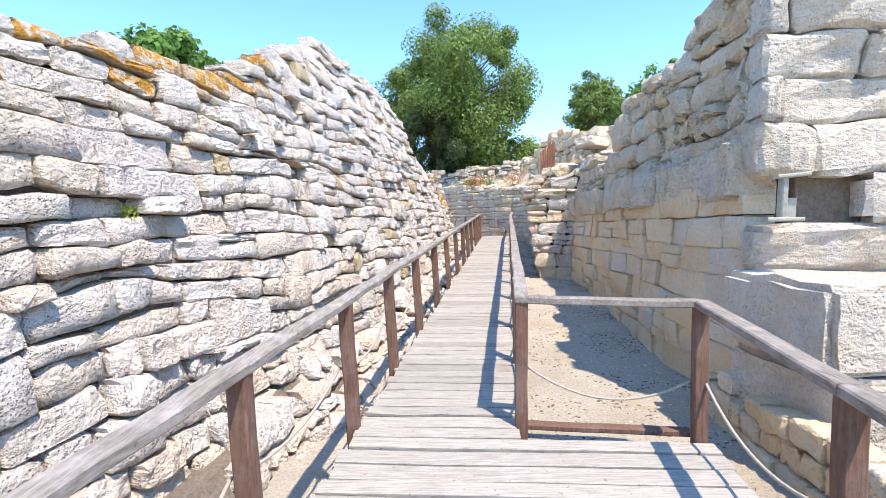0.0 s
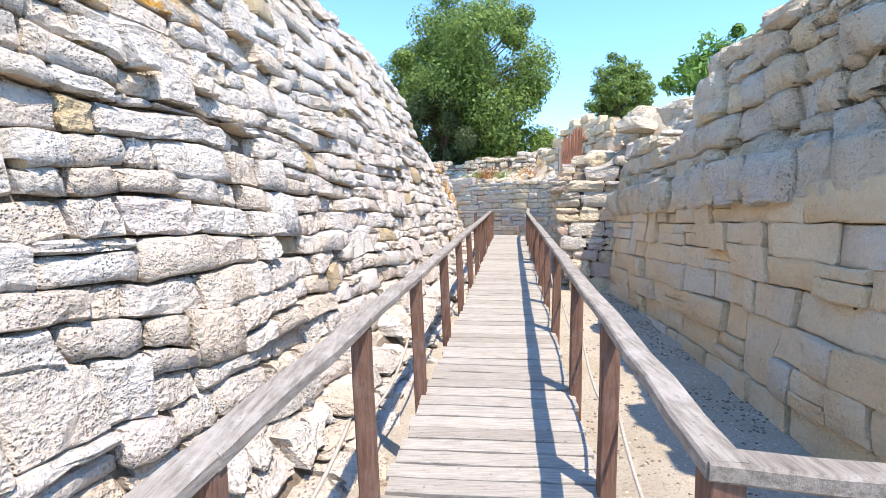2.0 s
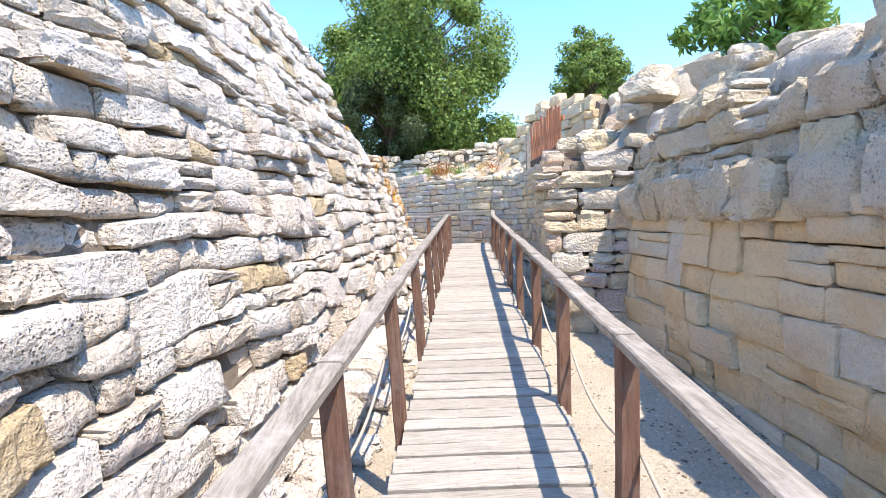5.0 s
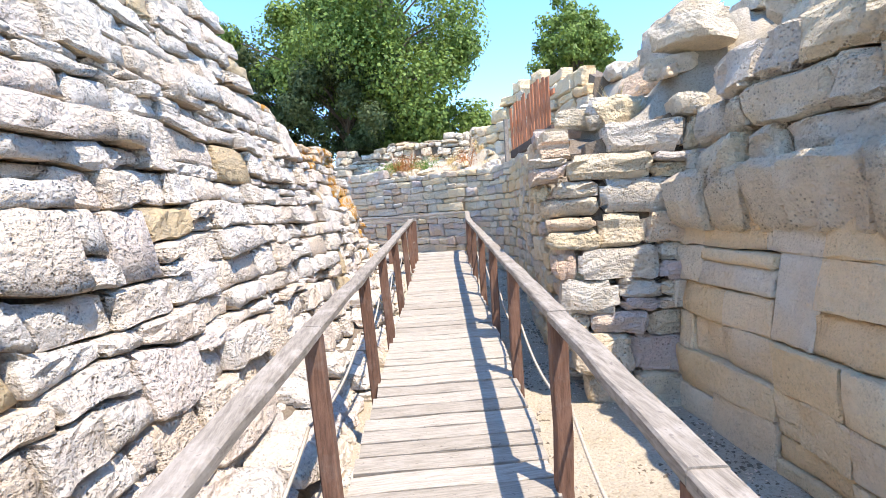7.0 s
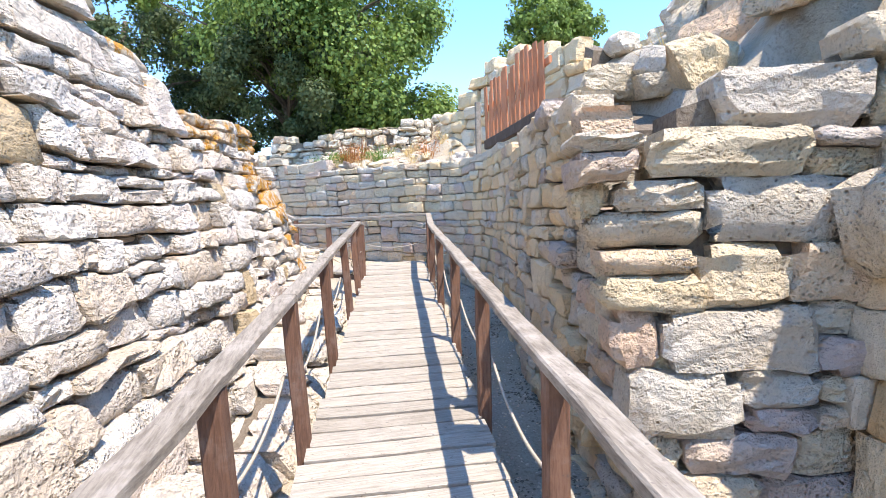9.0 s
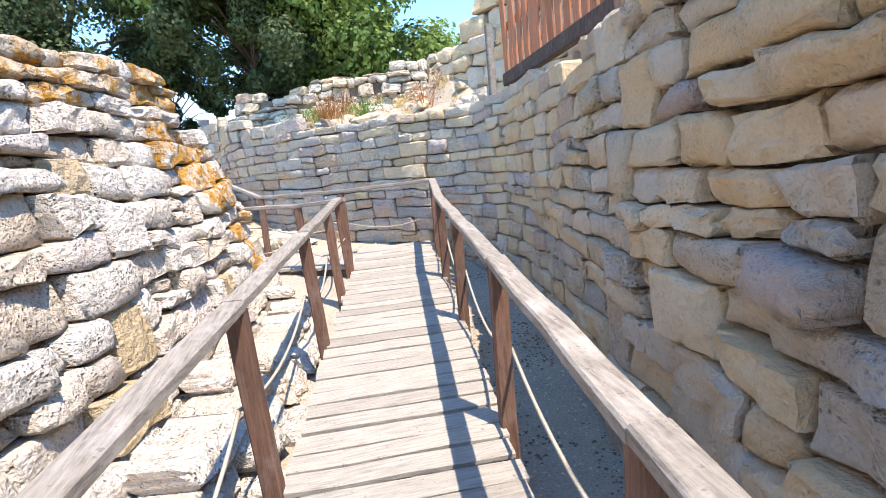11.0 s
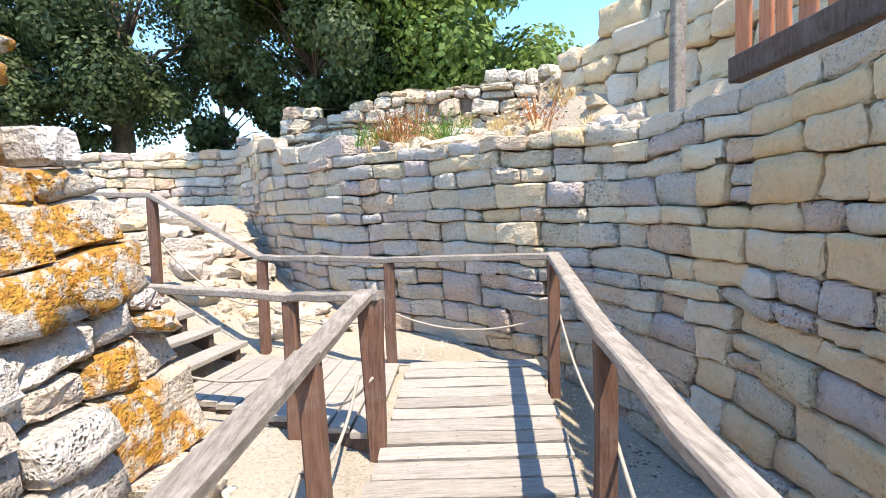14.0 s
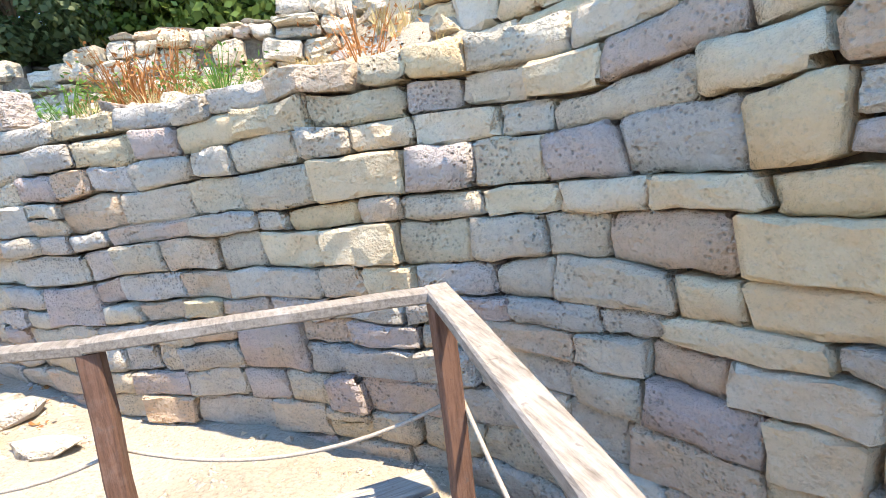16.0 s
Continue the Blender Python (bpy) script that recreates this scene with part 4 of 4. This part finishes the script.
# ---- loose stones, weeds and grass ----
def lump(rng, r, squash=0.6, fine=3):
    """A weathered angular stone: a ball cut by planes, then pitted and cracked."""
    bm = bmesh.new()
    bmesh.ops.create_icosphere(bm, subdivisions=fine, radius=r)
    sx, sy, sz = rng.uniform(0.9, 1.6), rng.uniform(0.65, 1.1), squash * rng.uniform(0.8, 1.4)
    off = Vector((rng.uniform(0, 50), rng.uniform(0, 50), 0))
    cuts = [(Vector((rng.uniform(-1, 1), rng.uniform(-1, 1), rng.uniform(-0.35, 0.35))).normalized(), rng.uniform(0.45, 0.75) * r) for _ in range(6)]
    cuts += [(Vector((rng.uniform(-0.3, 0.3), rng.uniform(-0.3, 0.3), 1)).normalized(), rng.uniform(0.45, 0.7) * r) for _ in range(3)]
    for v in bm.verts:
        p = v.co.copy()
        for n, d in cuts:
            e = p.dot(n) - d
            if e > 0:
                p -= n * e
        w = p / r
        p *= 1 + 0.13 * noise.noise(w * 2.4 + off) + 0.09 * noise.noise(w * 6 + off) + 0.05 * noise.noise(Vector((w.x * 3, w.y * 3, w.z * 14)) + off)
        v.co = Vector((p.x * sx, p.y * sy, max(p.z, -r * 0.5) * sz))
    return bm


def loose_stones(name, spots, sizes, material, label, group, seed):
    rng = random.Random(seed)
    meshes = []
    for i in range(8):
        bm = lump(rng, 1.0, 0.6, 3 if sizes[1] > 0.32 else 2)
        me = bpy.data.meshes.new(name)
        bm.to_mesh(me)
        bm.free()
        me.materials.append(material)
        meshes.append(me)
    for x, y in spots:
        r = rng.uniform(*sizes)
        ob = tagged(new(name, meshes[rng.randrange(8)]), label, "stone", group)
        ob.matrix_world = pose(x, y, ground_z(x, y) + r * 0.12, rng.uniform(-12, 12), rng.uniform(-12, 12), rng.uniform(0, 360)) @ Matrix.Diagonal((r, r, r, 1))


def spread(n, x0, x1, y0, y1, seed, ok=lambda x, y: True):
    rng = random.Random(seed)
    out = []
    while len(out) < n:
        x, y = rng.uniform(x0, x1), rng.uniform(y0, y1)
        if ok(x, y):
            out.append((x, y))
    return out


loose_stones("loose_stone", spread(50, -4.2, 1.0, 21.9, 26.0, 41, lambda x, y: x < right_x(y) - 0.5 and x < 0.6), (0.12, 0.34), M_RUBBLE, "flat pale stone lying on the sandy slope", "stones on the slope by the stairs", 51)
loose_stones("loose_stone", spread(70, 0.4, 5.0, 22.0, 26.5, 42, lambda x, y: x > right_x(y) + 0.7), (0.07, 0.26), M_RUBBLE, "angular rubble stone on the hillside", "rubble on the hillside", 52)
loose_stones("loose_stone", spread(50, 3.2, 5.8, 8.4, 12.8, 43, lambda x, y: x > right_x(y) + 0.35), (0.12, 0.5), M_ERODED, "weathered boulder on the wall top", "boulders above the wall", 53)
loose_stones("loose_stone", spread(24, 2.95, 4.8, 12.5, 14.6, 63, lambda x, y: x > right_x(y) + 0.3), (0.14, 0.42), M_RUBBLE, "weathered boulder on the wall top", "boulders above the wall", 59)
loose_stones("loose_stone", spread(40, -1.8, 0.9, 21.8, 24.8, 64, lambda x, y: x < right_x(y) - 0.45), (0.1, 0.3), M_RUBBLE, "flat pale stone lying on the sandy slope", "stones on the slope by the stairs", 60)
loose_stones("loose_stone", spread(46, 4.9, 6.6, 15.5, 22.5, 67, lambda x, y: x > 5.0), (0.15, 0.5), M_ERODED, "weathered boulder among the ruins on the slope", "boulders above the wall", 61)
for k, (lo, hi) in enumerate((((3.85, 13.3, 2.9), (4.35, 14.3, 4.05)), ((3.95, 14.32, 2.9), (4.5, 15.0, 3.85)))):
    slab = tagged(part("boulder", stone_block(lo, hi, 90 + k, 0.09, 0.06), M_ERODED, None, "", True), "large upright weathered slab on top of the wall", "boulder", "boulders above the wall")
loose_stones("boulder", [(4.7, 13.3), (3.75, 12.9), (4.4, 12.2), (4.1, 11.2), (3.75, 9.4), (4.0, 10.2)], (0.35, 0.6), M_ERODED, "large weathered boulder on top of the wall", "boulders above the wall", 58)
loose_stones("loose_stone", spread(24, 3.2, 5.5, 13.2, 16.8, 47, lambda x, y: x > right_x(y) + 0.6), (0.15, 0.4), M_RUBBLE, "weathered boulder on the wall top", "boulders above the wall", 57)
loose_stones("loose_stone", spread(26, -1.2, 0.9, 3.5, 18.4, 44, lambda x, y: left_x(y) + 0.2 < x < deck_c(y) - 0.62), (0.07, 0.2), M_PALE, "pale stone fallen beside the boardwalk", "stones beside the boardwalk", 54)


loose_stones("loose_stone", spread(36, 3.1, 4.2, 20.0, 22.2, 68, lambda x, y: x > right_x(y) + 0.3), (0.06, 0.2), M_PALE, "white broken stone on the sandy slope", "rubble on the hillside", 62)


def pebbles():
    """Gravel strewn over the trench floor, and leaf litter on the slope."""
    rng = random.Random(61)
    verts, faces = [], []
    tetra = [Vector(p) for p in ((1, 0, -0.3), (-0.5, 0.9, -0.3), (-0.5, -0.9, -0.3), (0.1, 0.1, 0.7))]

    def add(x, y, r):
        o, a = len(verts), rng.uniform(0, 6.28)
        z = ground_z(x, y)
        for p in tetra:
            verts.append((x + r * (p.x * math.cos(a) - p.y * math.sin(a)), y + r * (p.x * math.sin(a) + p.y * math.cos(a)), z + r * p.z * 0.7))
        faces.extend([(o, o + 1, o + 3), (o + 1, o + 2, o + 3), (o + 2, o, o + 3)])

    for _ in range(5200):
        y = rng.uniform(2.8, 21.8)
        x = rng.uniform(deck_c(y) + 0.5, right_x(y) + 0.1)
        add(x, y, rng.choice((0.006, 0.01, 0.014, 0.022)))
    for _ in range(1500):
        y = rng.uniform(3.0, 18.5)
        x = rng.uniform(left_x(y), deck_c(y) - 0.5)
        add(x, y, rng.choice((0.006, 0.01, 0.02)))
    for _ in range(2600):
        y = rng.uniform(20.6, 26.5)
        x = rng.uniform(-4, 5)
        add(x, y, rng.choice((0.012, 0.02, 0.035, 0.05)))
    tagged(new("gravel", mesh_of("gravel", verts, faces, M_RUBBLE)), "small grey and beige gravel on the sand", "gravel", kind="stuff")


pebbles()


def tuft(name, spots, height, count, material, label, category, group, seed, spread_r=0.12, width=0.006, leafy=0):
    """Blades (and, for weeds, small leaves) that rise from one spot."""
    for i, (x, y) in enumerate(spots):
        rng = random.Random(seed * 100 + i)
        verts, faces = [], []
        base = Vector((x, y, ground_z(x, y) - 0.01))
        for _ in range(count):
            a = rng.uniform(0, 6.28)
            foot = base + Vector((math.cos(a), math.sin(a), 0)) * rng.uniform(0, spread_r * 0.5)
            h = height * rng.uniform(0.5, 1.1)
            tip = foot + Vector((math.cos(a) * spread_r * rng.uniform(0.3, 1.6), math.sin(a) * spread_r * rng.uniform(0.3, 1.6), h))
            mid = foot.lerp(tip, 0.55) + Vector((0, 0, h * 0.12))
            s = Vector((-math.sin(a), math.cos(a), 0)) * width
            o = len(verts)
            verts += [foot - s, foot + s, mid + s, mid - s, tip]
            faces += [(o, o + 1, o + 2, o + 3), (o + 3, o + 2, o + 4)]
            for _ in range(leafy):
                p = foot.lerp(tip, rng.uniform(0.3, 1)) + Vector((rng.uniform(-1, 1), rng.uniform(-1, 1), rng.uniform(-0.5, 0.5))) * spread_r * 0.5
                t = Vector((rng.uniform(-1, 1), rng.uniform(-1, 1), rng.uniform(-0.3, 1))).normalized() * rng.uniform(0.015, 0.035)
                b = t.cross(Vector((rng.uniform(-1, 1), rng.uniform(-1, 1), 1))).normalized() * 0.012
                o = len(verts)
                verts += [p - t, p + b, p + t, p - b]
                faces.append((o, o + 1, o + 2, o + 3))
        tagged(new(name, mesh_of(name, verts, faces, material)), label, category, group)


tuft("weed", [(1.55, 23.7), (1.75, 23.9), (3.2, 22.6), (1.4, 23.9)], 0.6, 34, M_RUST, "rust-brown dried weed on the slope", "weed", "dried weeds on the slope", 71, 0.28, 0.006, 5)
tuft("bush", [(2.15, 23.4), (0.9, 24.0), (0.3, 24.4), (1.3, 24.2)], 0.35, 50, M_LEAF_FRESH, "low green weed on the slope", "weed", "green weeds on the slope", 72, 0.3, 0.005, 6)
tuft("grass_tuft", spread(40, 0.8, 4.5, 22.2, 25.5, 73, lambda x, y: x > right_x(y) + 0.6), 0.22, 26, M_DRY, "tuft of dry yellow grass", "grass", "dry grass on the slope", 73, 0.14, 0.004)
tuft("grass_tuft", spread(34, 3.35, 5.5, 8.6, 16.5, 74, lambda x, y: x > right_x(y) + 0.4), 0.3, 30, M_DRY, "tuft of dry yellow grass", "grass", "dry grass above the wall", 74, 0.2, 0.004)
tuft("grass_tuft", [(3.6, 17.2), (3.7, 17.6), (3.75, 19.9)], 0.4, 24, M_DRY, "tall dry grass stalks on the wall top", "grass", "dry grass by the fence", 75, 0.2, 0.004)


tuft("grass_tuft", spread(26, 2.9, 4.0, 8.3, 12.0, 76, lambda x, y: right_x(y) + 0.3 < x < right_x(y) + 0.95), 0.34, 36, M_DRY, "tuft of dry yellow grass", "grass", "dry grass above the wall", 78, 0.24, 0.004)
tuft("grass_tuft", spread(9, 2.9, 3.9, 8.3, 10.5, 79, lambda x, y: right_x(y) + 0.3 < x < right_x(y) + 0.9), 0.26, 30, M_LEAF_LIME, "tuft of fresh yellow-green grass", "grass", "green grass above the wall", 79, 0.2, 0.004)


def litter():
    """Dead leaves strewn on the slope above the wall and beside the stairs."""
    rng = random.Random(77)
    verts, faces = [], []
    for _ in range(5200):
        if rng.random() < 0.75:
            x, y = rng.uniform(0.3, 4.6), rng.uniform(21.6, 25.2)
            if x < right_x(y) + 0.45 or fbm(x * 1.3, y * 1.3, 8) < -0.05:
                continue
        else:
            x, y = rng.uniform(-4, 0.8), rng.uniform(21.9, 26)
        z, a, r = ground_z(x, y) + 0.012, rng.uniform(0, 6.28), rng.uniform(0.012, 0.03)
        t, s = Vector((math.cos(a), math.sin(a), rng.uniform(-0.3, 0.5))) * r, Vector((-math.sin(a), math.cos(a), rng.uniform(-0.3, 0.5))) * r * 0.6
        p, o = Vector((x, y, z)), len(verts)
        verts += [p - t, p + s, p + t, p - s]
        faces.append((o, o + 1, o + 2, o + 3))
    tagged(new("leaf_litter", mesh_of("leaf_litter", verts, faces, M_RUST)), "brown dead leaves strewn on the slope", "leaf litter", kind="stuff")


litter()


def debris():
    """Dark gravel and twigs gathered along the foot of the walls."""
    rng = random.Random(83)
    verts, faces = [], []
    for _ in range(7000):
        y = rng.uniform(3.4, 21.0)
        w = right_x(y) - deck_c(y) - 0.5
        x = right_x(y) + 0.05 - w * rng.random() ** 1.6
        if fbm(x * 1.6, y * 1.1, 12) < 0.02:
            continue
        a, r, z = rng.uniform(0, 6.28), rng.uniform(0.006, 0.022), ground_z(x, y)
        o = len(verts)
        for k in range(3):
            verts.append((x + r * math.cos(a + 2.1 * k) * 1.3, y + r * math.sin(a + 2.1 * k), z - 0.002))
        verts.append((x, y, z + r * 0.6))
        faces.extend([(o, o + 1, o + 3), (o + 1, o + 2, o + 3), (o + 2, o, o + 3)])
    tagged(new("debris", mesh_of("debris", verts, faces, M_JOINT)), "dark gravel and dry plant debris on the trench floor", "gravel", kind="stuff")


debris()


def wall_plant():
    """A small bright plant that grows out of a joint of the left wall."""
    rng = random.Random(91)
    verts, faces = [], []
    base = Vector((-2.5, 4.05, 1.62))
    for _ in range(70):
        p = base + Vector((rng.uniform(0.0, 0.09), rng.uniform(-0.07, 0.07), rng.uniform(-0.07, 0.06)))
        t = Vector((rng.uniform(0, 1), rng.uniform(-1, 1), rng.uniform(-0.6, 1))).normalized() * rng.uniform(0.015, 0.03)
        s = t.cross(Vector((rng.uniform(-1, 1), rng.uniform(-1, 1), 1))).normalized() * 0.012
        o = len(verts)
        verts += [p - t, p + s, p + t, p - s]
        faces.append((o, o + 1, o + 2, o + 3))
    tagged(new("wall_plant", mesh_of("wall_plant", verts, faces, M_LEAF_LIME)), "small yellow-green plant growing from a wall joint", "plant")


wall_plant()
